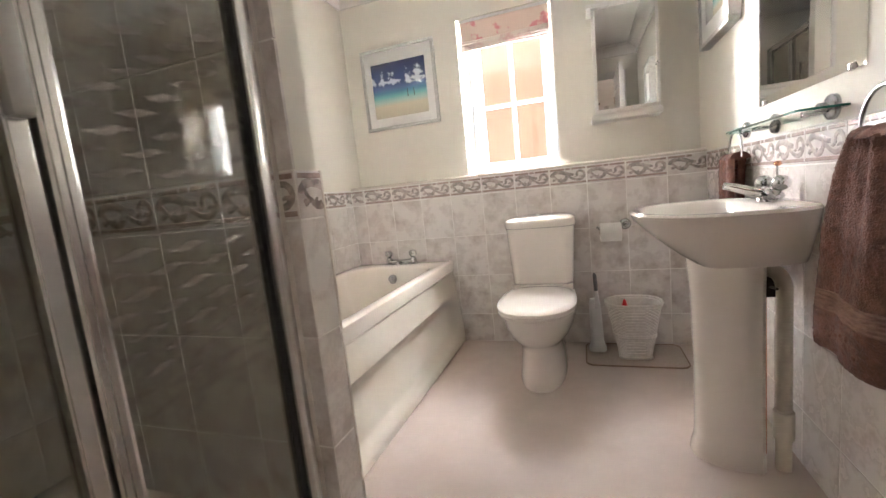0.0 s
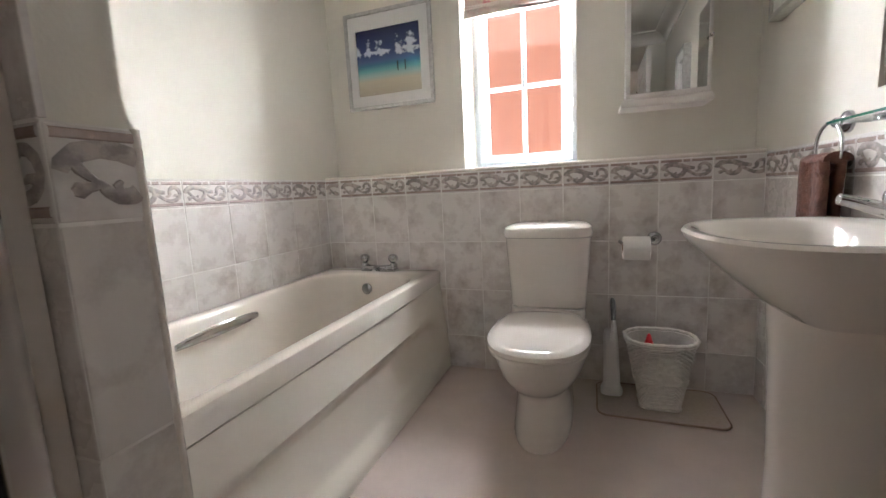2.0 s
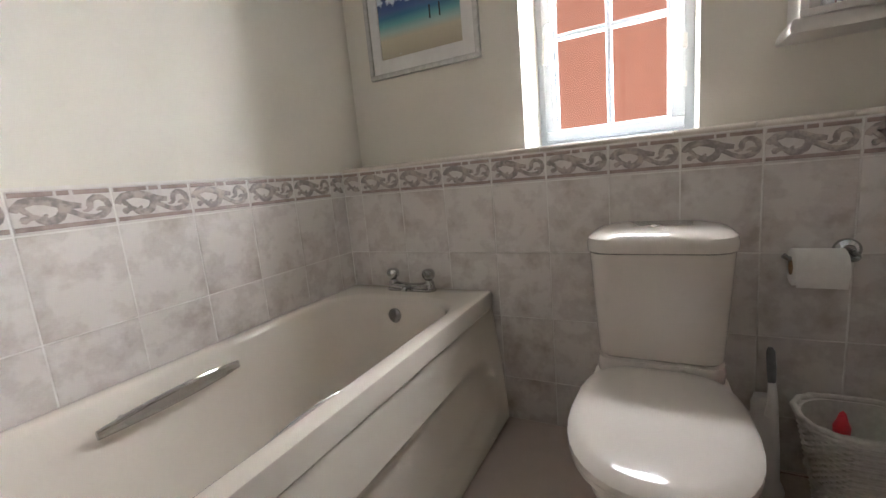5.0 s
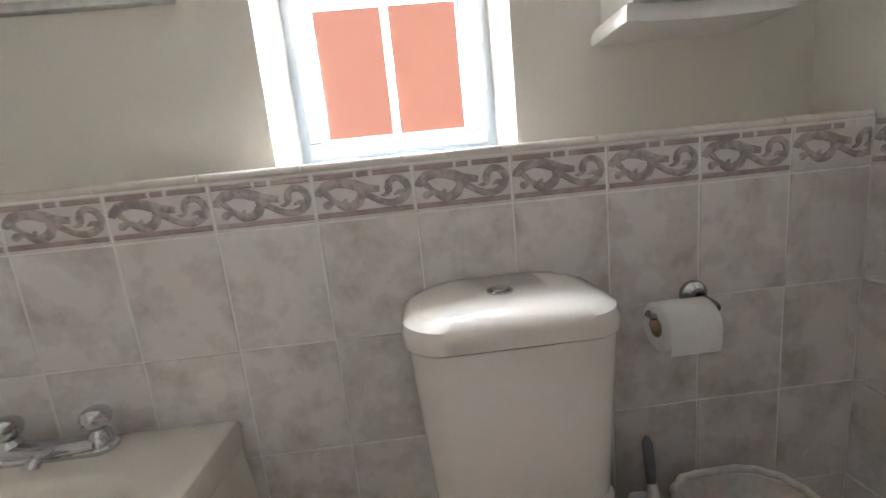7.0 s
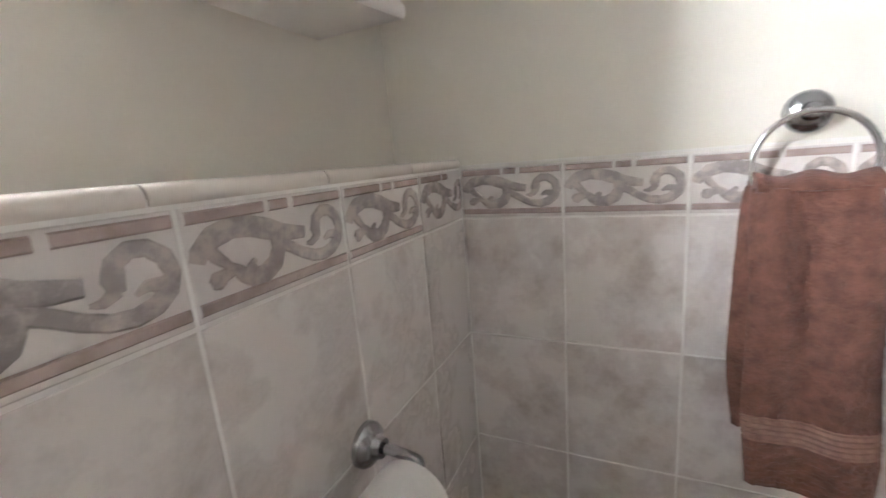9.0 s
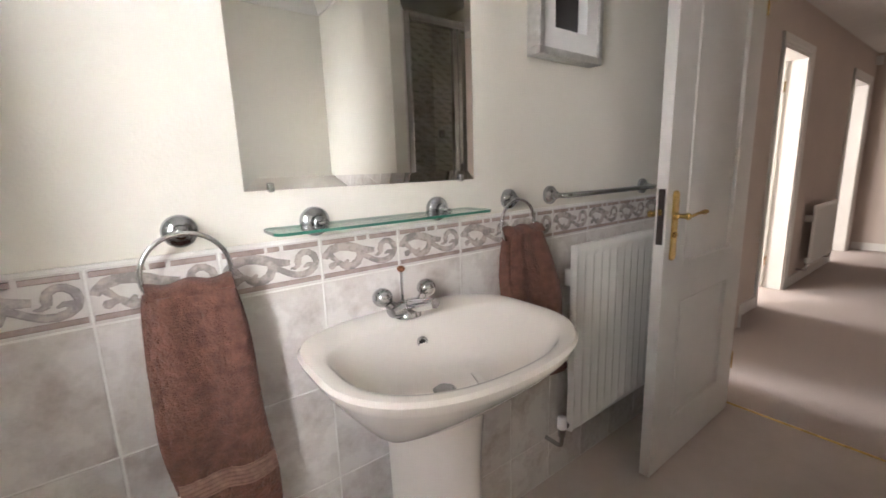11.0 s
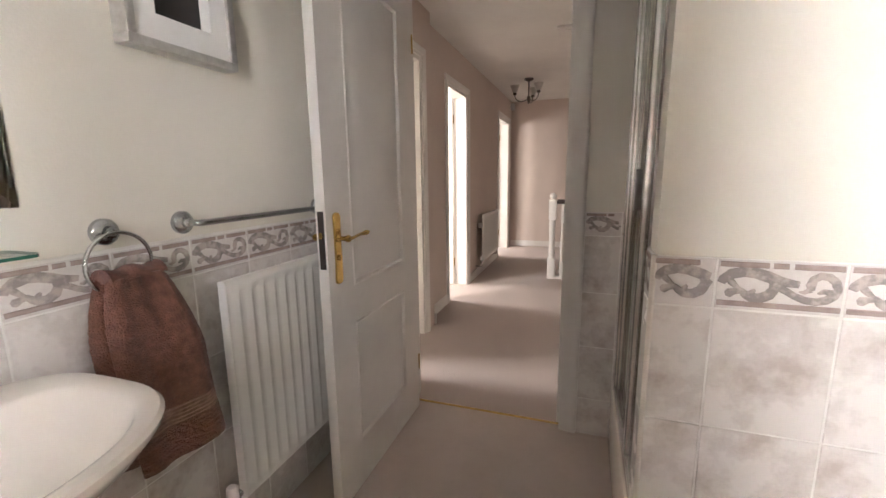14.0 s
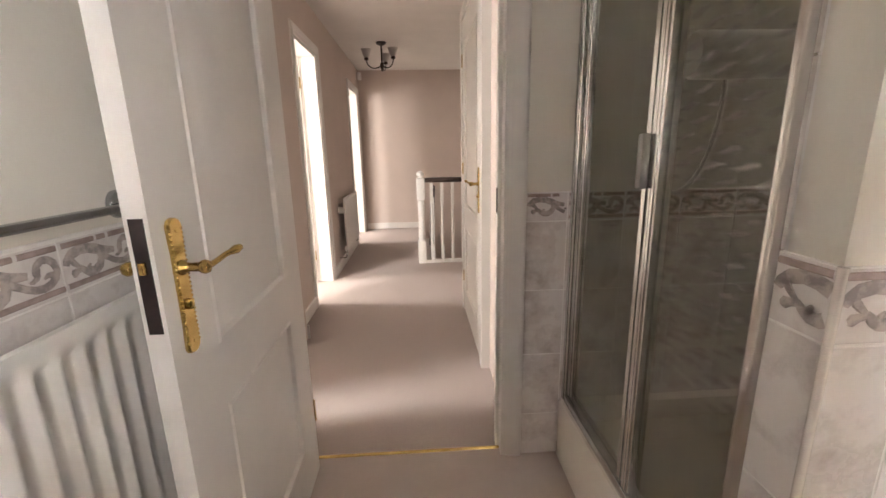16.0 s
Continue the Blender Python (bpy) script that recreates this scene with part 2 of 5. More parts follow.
def part(name, bm, mats, parent, label="", smooth=True):
    return link(name, bm, mats, parent, label, smooth)


def thing(name, label, category, group="", kind=""):
    return tagged(new(name), label, category, group, kind)


def structure(name, bm, mats, label="", category="", smooth=False):
    return tagged(link(name, bm, mats, smooth=smooth), label, category, "", "structure")


def box(bm, x0, x1, y0, y1, z0, z1, mi=0, bevel=0.0, seg=2):
    vs = [bm.verts.new((x, y, z)) for x in (x0, x1) for y in (y0, y1) for z in (z0, z1)]
    fs = [bm.faces.new([vs[i] for i in f]) for f in ((0, 1, 3, 2), (4, 6, 7, 5), (0, 4, 5, 1), (2, 3, 7, 6), (0, 2, 6, 4), (1, 5, 7, 3))]
    for f in fs:
        f.material_index = mi
    if bevel:
        es = list({e for f in fs for e in f.edges})
        bmesh.ops.bevel(bm, geom=es, offset=bevel, segments=seg, affect='EDGES', profile=0.5)
    return fs


def loft(bm, rings, cap0=True, cap1=True, closed=True, mi=0):
    rows = [[bm.verts.new(p) for p in r] for r in rings]
    n = len(rows[0])
    for a, b in zip(rows, rows[1:]):
        for i in range(n if closed else n - 1):
            f = bm.faces.new((a[i], a[(i + 1) % n], b[(i + 1) % n], b[i]))
            f.material_index = mi
    if cap0:
        bm.faces.new(rows[0]).material_index = mi
    if cap1:
        bm.faces.new(rows[-1]).material_index = mi
    return rows


def circle(c, r, axis='z', n=24, start=0.0):
    out = []
    for i in range(n):
        a = start + 2 * math.pi * i / n
        u, v = r * math.cos(a), r * math.sin(a)
        out.append({'x': (c[0], c[1] + u, c[2] + v), 'y': (c[0] + u, c[1], c[2] + v), 'z': (c[0] + u, c[1] + v, c[2])}[axis])
    return out


def lathe(bm, c, profile, axis='z', n=24, mi=0):
    """Rings of (offset along the axis, radius)."""
    k = 'xyz'.index(axis)
    rings = []
    for h, r in profile:
        p = list(c)
        p[k] += h
        rings.append(circle(p, max(r, 0.0003), axis, n))
    return loft(bm, rings, mi=mi)


def tube(bm, pts, r, n=12, mi=0, radii=None):
    pts = [Vector(p) for p in pts]
    rings = []
    up = Vector((0, 0, 1))
    last = None
    for i, p in enumerate(pts):
        d = (pts[min(i + 1, len(pts) - 1)] - pts[max(i - 1, 0)]).normalized()
        if last is None:
            a = up.cross(d) if abs(d.dot(up)) < 0.95 else Vector((1, 0, 0)).cross(d)
        else:
            a = last - d * last.dot(d)
        a.normalize()
        last = a
        b = d.cross(a)
        rr = radii[i] if radii else r
        rings.append([p + a * rr * math.cos(t) + b * rr * math.sin(t) for t in (2 * math.pi * k / n for k in range(n))])
    return loft(bm, rings, mi=mi)


def ball(bm, c, r, n=16, mi=0, sz=1.0):
    lathe(bm, c, [(-r * sz * math.cos(math.pi * i / 10), r * math.sin(math.pi * i / 10)) for i in range(11)], 'z', n, mi)


def rrect(cx, cy, hx, hy, r, z, n=8):
    """A rounded rectangle of 4 * n points in a level plane."""
    out = []
    r = min(r, hx, hy)
    for q, (sx, sy) in enumerate(((1, 1), (-1, 1), (-1, -1), (1, -1))):
        for i in range(n):
            a = math.pi / 2 * (q + i / (n - 1))
            out.append((cx + sx * (hx - r) + r * math.cos(a), cy + sy * (hy - r) + r * math.sin(a), z))
    return out


def bezier(p0, p1, p2, p3, n=12):
    p0, p1, p2, p3 = map(Vector, (p0, p1, p2, p3))
    return [p0 * (1 - t) ** 3 + p1 * 3 * t * (1 - t) ** 2 + p2 * 3 * t * t * (1 - t) + p3 * t ** 3 for t in (i / n for i in range(n + 1))]


XL, XR, YW, YP, YD, CEIL = -1.152, 0.925, 2.88, 3.035, 0.25, 2.328
LEDGE, TOPB, BOTB = 1.046, 1.027, 0.927
WX0, WX1, WZ1 = -0.368, 0.20, 1.99

# large structure of the bathroom
bm = bmesh.new()
box(bm, -1.3, 1.06, 0.19, 3.05, -0.12, 0.0)
structure("floor", bm, VINYL, "pinkish beige sheet vinyl bathroom floor", "floor")

bm = bmesh.new()
for a in ((-1.3, WX0, YP, 3.42, 0, 2.5), (WX1, 1.06, YP, 3.42, 0, 2.5), (WX0, WX1, YP, 3.42, 0, LEDGE - 0.002), (WX0, WX1, YP, 3.42, WZ1, 2.5)):
    box(bm, *a)
structure("wall_window", bm, PAINT, "cream painted wall with a small window", "wall")
bm = bmesh.new()
box(bm, XR + 0.007, 1.03, 0.25, YP, 0, 2.5)
WALL_R = structure("wall_right", bm, PAINT, "cream painted wall above a tiled dado", "wall")
bm = bmesh.new()
box(bm, -1.3, XL - 0.007, 0.13, YP, 0, 2.5)
WALL_L = structure("wall_left", bm, PAINT, "cream painted wall above a tiled dado beside the bath", "wall")
bm = bmesh.new()
for a in ((XL - 0.007, -0.023, 0.13, YD - 0.007, 0, 2.5), (0.747, 1.03, 0.13, YD - 0.007, 0, 2.5), (-0.023, 0.747, 0.13, YD - 0.007, 2.015, 2.5)):
    box(bm, *a)
WALL_D = structure("wall_door", bm, PAINT, "cream painted wall around the bathroom doorway", "wall")
bm = bmesh.new()
box(bm, XL - 0.007, -0.223, 1.118, 1.195, 0, CEIL)
WALL_P = structure("wall_partition", bm, PAINT, "cream painted partition between shower and bath", "wall")
bm = bmesh.new()
box(bm, -1.3, 1.06, 0.13, 3.42, CEIL, CEIL + 0.15)
structure("ceiling", bm, CEILING, "white painted bathroom ceiling", "ceiling")


def cove(bm, p0, p1, inward, size=0.1, z=CEIL):
    p0, p1, d = Vector(p0), Vector(p1), Vector(inward)
    prof = [(0, -size), (0.012, -size)] + [(0.012 + (size - 0.012) * (1 - math.cos(a)), -size + (size - 0.012) * math.sin(a)) for a in (math.pi / 2 * i / 8 for i in range(9))] + [(size, 0), (0, 0)]
    loft(bm, [[p + d * u + Vector((0, 0, z + v)) for u, v in prof] for p in (p0, p1)])


bm = bmesh.new()
cove(bm, (XL, YP, 0), (XR, YP, 0), (0, -1, 0))
cove(bm, (XL - 0.007, 1.195, 0), (XL - 0.007, YP, 0), (1, 0, 0))
cove(bm, (XR + 0.007, 0.25, 0), (XR + 0.007, YP, 0), (-1, 0, 0))
cove(bm, (-0.2, YD - 0.007, 0), (XR, YD - 0.007, 0), (0, 1, 0))
cove(bm, (XL, 1.195, 0), (-0.223, 1.195, 0), (0, 1, 0))
structure("cornice", bm, CEILING, "white plaster cove cornice below the ceiling", "cornice", True)

# boxed-out ledge under the window
bm = bmesh.new()
box(bm, XL - 0.007, XR + 0.007, YW + 0.0012, YP, 0, LEDGE - 0.012)
LEDGEBOX = structure("boxed_ledge", bm, GROUT, "tiled boxed-out ledge below the window", "ledge")
for k in range(11):
    bm = bmesh.new()
    a = max(XL, XR - 0.2 * (k + 1) + 0.001)
    b = XR - 0.2 * k - 0.001
    prof = [(YP - 0.002, LEDGE - 0.012), (YP - 0.002, LEDGE)] + [(YW - 0.001 + 0.011 - 0.011 * math.sin(t), LEDGE - 0.011 + 0.011 * math.cos(t)) for t in (math.pi * i / 8 for i in range(9))] + [(YW + 0.012, LEDGE - 0.021)]
    loft(bm, [[(x, y, z) for y, z in prof] for x in (a, b)])
    part("bullnose_tile", bm, TRIMTILE, LEDGEBOX, "cream bullnose ledge tile")


# tiles: one object each on shared meshes
TILES = {}


def tile_mesh(w, h, kind):
    key = (round(w, 3), round(h, 3), kind)
    if key in TILES:
        return TILES[key]
    bm = bmesh.new()
    g = 0.0021
    x0, x1, z0, z1 = g, w - g, g, h - g
    b = 0.0012
    loft(bm, [[(x0, -0.0078, z0), (x1, -0.0078, z0), (x1, -0.0078, z1), (x0, -0.0078, z1)],
              [(x0, -0.0008, z0), (x1, -0.0008, z0), (x1, -0.0008, z1), (x0, -0.0008, z1)],
              [(x0 + b, 0, z0 + b), (x1 - b, 0, z0 + b), (x1 - b, 0, z1 - b), (x0 + b, 0, z1 - b)]], cap0=False)
    mats = [TILE]
    if kind == "border":
        mats = [BORDERTILE, MOTIF, STRIPE]
        s = h / 0.103

        def raised(pts, widths, mi, top=0.0022):
            rows = []
            for i, p in enumerate(pts):
                q0, q1 = pts[max(i - 1, 0)], pts[min(i + 1, len(pts) - 1)]
                dx, dz = q1[0] - q0[0], q1[1] - q0[1]
                l = math.hypot(dx, dz) or 1
                nx, nz = -dz / l, dx / l
                w2 = widths[i] / 2
                c = [(p[0] + nx * k * w2, y, (p[1] + nz * k * w2) * s) for k, y in ((-1, 0.0004), (-0.72, top), (0.72, top), (1, 0.0004))]
                if any(q[0] > w - 0.002 or q[0] < 0.002 for q in c):
                    continue
                rows.append(c)
            if len(rows) > 1:
                loft(bm, rows, closed=False, cap0=False, cap1=False, mi=mi)

        def bar(a, b, z, hh, mi):
            raised([(a, z), (b, z)], [hh, hh], mi)
        bar(0.005, 0.083, 0.0920, 0.011, 2)
        bar(0.089, 0.113, 0.0920, 0.011, 2)
        bar(0.121, 0.195, 0.0920, 0.011, 2)
        bar(0.004, 0.196, 0.0135, 0.011, 2)
        # one scroll: a fat arch over a ring, then a tail that curls back up
        strokes = (
            ((6, 46, 10), (12, 61, 18), (26, 73, 21), (46, 78, 20), (66, 76, 21), (84, 70, 22), (102, 63, 19), (118, 60, 16), (132, 58, 13)),
            ((91, 64, 12), (95, 49, 18), (88, 35, 20), (74, 27, 20), (60, 27, 18), (50, 33, 15), (43, 40, 12), (33, 38, 12), (23, 34, 18), (17, 32, 8)),
            ((20, 66, 12), (26, 56, 13), (34, 48, 10), (43, 40, 6)),
            ((62, 31, 12), (60, 39, 11), (65, 44, 5)),
            ((97, 53, 14), (112, 45, 13), (126, 36, 13), (142, 29, 14), (158, 27, 15), (173, 31, 16), (184, 40, 16), (189, 53, 14), (185, 67, 15), (174, 76, 14), (162, 77, 14), (152, 70, 14), (149, 58, 16), (151, 48, 10)),
            ((150, 50, 11), (140, 44, 8), (132, 45, 3)),
            ((181, 46, 13), (169, 48, 10), (160, 43, 4)))
        for st in strokes:
            pts, wid = [], []
            for (x0, z0, w0), (x1, z1, w1) in zip(st, st[1:]):
                for k in range(2):
                    pts.append(((x0 + (x1 - x0) * k / 2) / 1000, (z0 + (z1 - z0) * k / 2) / 1000))
                    wid.append((w0 + (w1 - w0) * k / 2) / 1000)
            pts.append((st[-1][0] / 1000, st[-1][1] / 1000))
            wid.append(st[-1][2] / 1000)
            raised(pts, wid, 1, 0.0016)
    for v in bm.verts:
        v.co.y = -v.co.y
    me = bpy.data.meshes.new("tile")
    bmesh.ops.recalc_face_normals(bm, faces=bm.faces)
    bm.to_mesh(me)
    bm.free()
    if kind == "border":
        me.shade_smooth()
        me.set_sharp_from_angle(angle=radians(30))
    for m in mats:
        me.materials.append(m)
    TILES[key] = me
    return me


def tile_face(parent, start, turn, cuts, top=TOPB, rows_up=0):
    """Tiles on one wall face. start: the face's left end seen from the room; turn: degrees of its direction; cuts: distances of the joints."""
    rows = [(0.0, 0.177, "tile"), (0.177, 0.427, "tile"), (0.427, 0.677, "tile"), (0.677, BOTB, "tile"), (BOTB, TOPB, "border")]
    z = TOPB
    for k in range(rows_up):
        rows.append((z, z + 0.25, "tile"))
        z += 0.25
    for a, b in zip(cuts, cuts[1:]):
        if b - a < 0.012:
            continue
        for z0, z1, kind in rows:
            m = pose(start[0], start[1], z0, 0, 0, turn) @ Matrix.Translation((a, 0, 0))
            ob = new("border_tile" if kind == "border" else "tile", tile_mesh(b - a, z1 - z0, kind))
            ob.parent = parent
            ob.matrix_basis = m


def backing(name, x0, x1, y0, y1, z1, parent):
    bm = bmesh.new()
    box(bm, x0, x1, y0, y1, 0, z1)
    return part(name, bm, GROUT, parent, "", False)


def joints(length, first):
    out, v = [0.0], first
    while v < length - 0.004:
        out.append(v)
        v += 0.2
    return out + [length]


BODY_TILES = [
    (LEDGEBOX, (XL, YW), 0, joints(XR - XL, 0.095), 0),
    (WALL_R, (XR, YW), -90, joints(YW - YD, 0.2), 0),
    (WALL_L, (XL, 1.203), 90, joints(YW - 1.203, 0.19), 0),
    (WALL_P, (-0.216, 1.202), 180, joints(-0.216 - XL, 0.112), 0),
    (WALL_P, (-0.216, 1.111), 90, [0, 0.091], 0),
    (WALL_P, (XL, 1.111), 0, joints(-0.216 - XL, 0.136), 4),
    (WALL_D, (-0.086, YD), 180, joints(-0.086 - XL, 0.145), 0),
    (WALL_L, (XL, YD), 90, joints(1.111 - YD, 0.2), 4),
]
backing("grout_bed", XR + 0.0012, XR + 0.007, YD, YW, TOPB, WALL_R)
backing("grout_bed", XL - 0.007, XL - 0.0012, 1.195, YW, TOPB, WALL_L)
backing("grout_bed", XL, -0.223, 1.195, 1.202 - 0.0012, TOPB, WALL_P)
backing("grout_bed", XL, -0.223, 1.1122, 1.118, TOPB + 1.0, WALL_P)
backing("grout_bed", -0.223, -0.2172, 1.1122, 1.2005, TOPB, WALL_P)
backing("grout_bed", XL, -0.086, YD - 0.007, YD - 0.0012, TOPB, WALL_D)
backing("grout_bed", XL - 0.007, XL - 0.0012, YD, 1.111, TOPB + 1.0, WALL_L)
bm = bmesh.new()
lathe(bm, (-0.2195, 1.1985, 0.0), [(0, 0.006), (TOPB, 0.006)], 'z', 12)
part("corner_trim", bm, TRIMTILE, WALL_P, "cream plastic corner trim")
bm = bmesh.new()
box(bm, XR - 0.001, XR + 0.007, YD, YW, TOPB + 0.001, TOPB + 0.006)
part("tile_edge", bm, GROUT, WALL_R, "", False)
bm = bmesh.new()
box(bm, XL - 0.007, XL + 0.001, 1.202, YW, TOPB + 0.001, TOPB + 0.006)
part("tile_edge", bm, GROUT, WALL_L, "", False)

# window with its frame, bars and panes
win = thing("window_1", "white upvc casement window with four georgian panes", "window", kind="structure")
bm = bmesh.new()
FY0, FY1 = 3.285, 3.36
for a in ((WX0, WX1, FY0, FY1, LEDGE - 0.002, 1.076), (WX0, WX1, FY0, FY1, 1.955, WZ1), (WX0, WX0 + 0.028, FY0, FY1, 1.076, 1.955), (WX1 - 0.030, WX1, FY0, FY1, 1.076, 1.955)):
    box(bm, *a)
part("window_frame", bm, UPVC, win, smooth=False)
bm = bmesh.new()
SX0, SX1, SZ0, SZ1 = WX0 + 0.028, WX1 - 0.030, 1.076, 1.955
GX0, GX1, GZ0, GZ1, GY = -0.302, 0.124, 1.117, 1.905, 3.325
for a in ((SX0, SX1, 3.262, 3.345, SZ0, GZ0), (SX0, SX1, 3.262, 3.345, GZ1, SZ1), (SX0, GX0, 3.262, 3.345, GZ0, GZ1), (GX1, SX1, 3.262, 3.345, GZ0, GZ1)):
    box(bm, *a, bevel=0.007)
part("casement", bm, UPVC, win)
bm = bmesh.new()
for a in ((GX0, GX1, GZ0, GZ0 + 0.010), (GX0, GX1, GZ1 - 0.010, GZ1), (GX0, GX0 + 0.010, GZ0 + 0.010, GZ1 - 0.010), (GX1 - 0.010, GX1, GZ0 + 0.010, GZ1 - 0.010)):
    box(bm, a[0], a[1], 3.29, 3.322, a[2], a[3], bevel=0.004)
part("glazing_bead", bm, UPVC, win)
VX, HZB = -0.090, 1.500
bm = bmesh.new()
box(bm, VX - 0.010, VX + 0.010, 3.305, 3.345, GZ0 + 0.01, GZ1 - 0.01, bevel=0.004)
box(bm, GX0 + 0.01, GX1 - 0.01, 3.306, 3.344, HZB - 0.010, HZB + 0.010, bevel=0.004)
part("glazing_bar", bm, UPVC, win)
for a, b in ((GX0 + 0.01, VX - 0.010), (VX + 0.010, GX1 - 0.01)):
    for c, d in ((GZ0 + 0.01, HZB - 0.010), (HZB + 0.010, GZ1 - 0.01)):
        bm = bmesh.new()
        box(bm, a, b, GY - 0.002, GY + 0.002, c, d)
        p = part("pane", bm, PANE, win, smooth=False)
        p.visible_shadow = False
bm = bmesh.new()
box(bm, -0.325, -0.303, 3.246, 3.262, 1.46, 1.54, bevel=0.004)
tube(bm, bezier((-0.314, 3.25, 1.53), (-0.314, 3.21, 1.53), (-0.318, 3.212, 1.47), (-0.325, 3.215, 1.38)), 0.009)
part("window_handle", bm, PLASTIC, win, "white casement handle")
for z in (1.22, 1.35):
    bm = bmesh.new()
    box(bm, 0.162, 0.176, 3.252, 3.285, z, z + 0.05, bevel=0.003)
    part("hinge", bm, PLASTIC, win)
bm = bmesh.new()
box(bm, WX0, WX1, YP, FY0, LEDGE - 0.004, LEDGE + 0.002)
part("window_sill", bm, UPVC, win, smooth=False)

# roman blind
bl = thing("roman_blind", "pink floral fabric roman blind, raised", "blind")
fab = material("floral_fabric", (0.78, 0.62, 0.54), 0.9, second=(0.70, 0.25, 0.28), scale=13, detail=2, amount=0.9, low=0.58, high=0.66, bump=0.3, bump_scale=400)
fab2 = material("pleated_fabric", (0.80, 0.68, 0.62), 0.9, second=(0.72, 0.45, 0.43), scale=16, low=0.5, high=0.7, bump=0.3, bump_scale=400)
bm = bmesh.new()
loft(bm, [[(x, 3.06 + dy, z) for z, dy in ((1.985, 0), (1.93, -0.004), (1.875, -0.002), (1.86, 0.004), (1.86, 0.012), (1.985, 0.012))] for x in (-0.345, -0.2, -0.05, 0.08, 0.185)])
part("fabric", bm, fab, bl)
bm = bmesh.new()
for k in range(4):
    z = 1.866 - 0.017 * k
    y = 3.056 - 0.005 * k
    loft(bm, [[(x, y + dy, z + dz + 0.003 * math.sin(9 * x + k)) for dy, dz in ((0, 0), (-0.012, -0.006), (-0.016, -0.02), (-0.004, -0.018), (0.01, -0.004))] for x in (-0.345, -0.25, -0.15, -0.05, 0.05, 0.12, 0.185)])
part("pleat", bm, fab2, bl)
bm = bmesh.new()
box(bm, -0.35, 0.19, 3.05, 3.085, 1.976, 1.989)
part("headrail", bm, PLASTIC, bl, smooth=False)

# outside the window
bm = bmesh.new()
box(bm, -16, 16, 16.0, 16.3, -2.8, 14.0)
house = structure("neighbour_wall", bm, MORTAR, "salmon red brick gable wall outside the window", "wall")
bm = bmesh.new()
for r in range(90):
    z = 0.6 + 0.075 * r
    for c in range(-24, 20):
        x = 0.225 * c + (0.1125 if r % 2 else 0)
        box(bm, x + 0.004, x + 0.221, 15.994, 16.001, z + 0.004, z + 0.071)
ob = part("brick", bm, RENDERWALL, house, smooth=False)
ob["kind"] = "stuff"
bm = bmesh.new()
box(bm, -300, 300, -300, 600, -2.9, -2.8)
structure("ground", bm, GRASS, "grassy ground below the upper floor", "ground")


# pictures
def sea_material():
    m = material("beach_print", (0.1, 0.3, 0.6), 0.35)
    t = m.node_tree
    b = t.nodes["Principled BSDF"]
    co = t.nodes.new("ShaderNodeTexCoord")
    sep = t.nodes.new("ShaderNodeSeparateXYZ")
    t.links.new(co.outputs["Generated"], sep.inputs[0])
    r = t.nodes.new("ShaderNodeValToRGB")
    stops = ((0.0, (0.44, 0.39, 0.29)), (0.22, (0.60, 0.54, 0.40)), (0.30, (0.42, 0.56, 0.50)), (0.38, (0.16, 0.40, 0.42)), (0.46, (0.05, 0.17, 0.27)), (0.52, (0.07, 0.12, 0.25)), (0.62, (0.03, 0.055, 0.17)), (1.0, (0.008, 0.010, 0.04)))
    e = r.color_ramp.elements
    e[0].position, e[0].color = stops[0][0], (*stops[0][1], 1)
    e[1].position, e[1].color = stops[-1][0], (*stops[-1][1], 1)
    for p, c in stops[1:-1]:
        q = e.new(p)
        q.color = (*c, 1)
    t.links.new(sep.outputs[2], r.inputs[0])
    n = t.nodes.new("ShaderNodeTexNoise")
    n.inputs["Scale"].default_value, n.inputs["Detail"].default_value = 6.5, 4
    t.links.new(co.outputs["Generated"], n.inputs["Vector"])
    band = t.nodes.new("ShaderNodeValToRGB")
    be = band.color_ramp.elements
    be[0].position, be[0].color = 0.52, (0, 0, 0, 1)
    be[1].position, be[1].color = 0.93, (0, 0, 0, 1)
    q = be.new(0.65)
    q.color = (1, 1, 1, 1)
    t.links.new(sep.outputs[2], band.inputs[0])
    mu = t.nodes.new("ShaderNodeMath")
    mu.operation = 'MULTIPLY_ADD'
    t.links.new(band.outputs[0], mu.inputs[0])
    mu.inputs[1].default_value = 0.36
    t.links.new(n.outputs["Fac"], mu.inputs[2])
    mr = t.nodes.new("ShaderNodeMapRange")
    mr.inputs["From Min"].default_value, mr.inputs["From Max"].default_value = 0.73, 0.80
    t.links.new(mu.outputs[0], mr.inputs["Value"])
    mix = t.nodes.new("ShaderNodeMix")
    mix.data_type = 'RGBA'
    t.links.new(mr.outputs[0], mix.inputs["Factor"])
    t.links.new(r.outputs[0], mix.inputs["A"])
    mix.inputs["B"].default_value = (0.66, 0.70, 0.76, 1)
    t.links.new(mix.outputs["Result"], b.inputs["Base Color"])
    return m


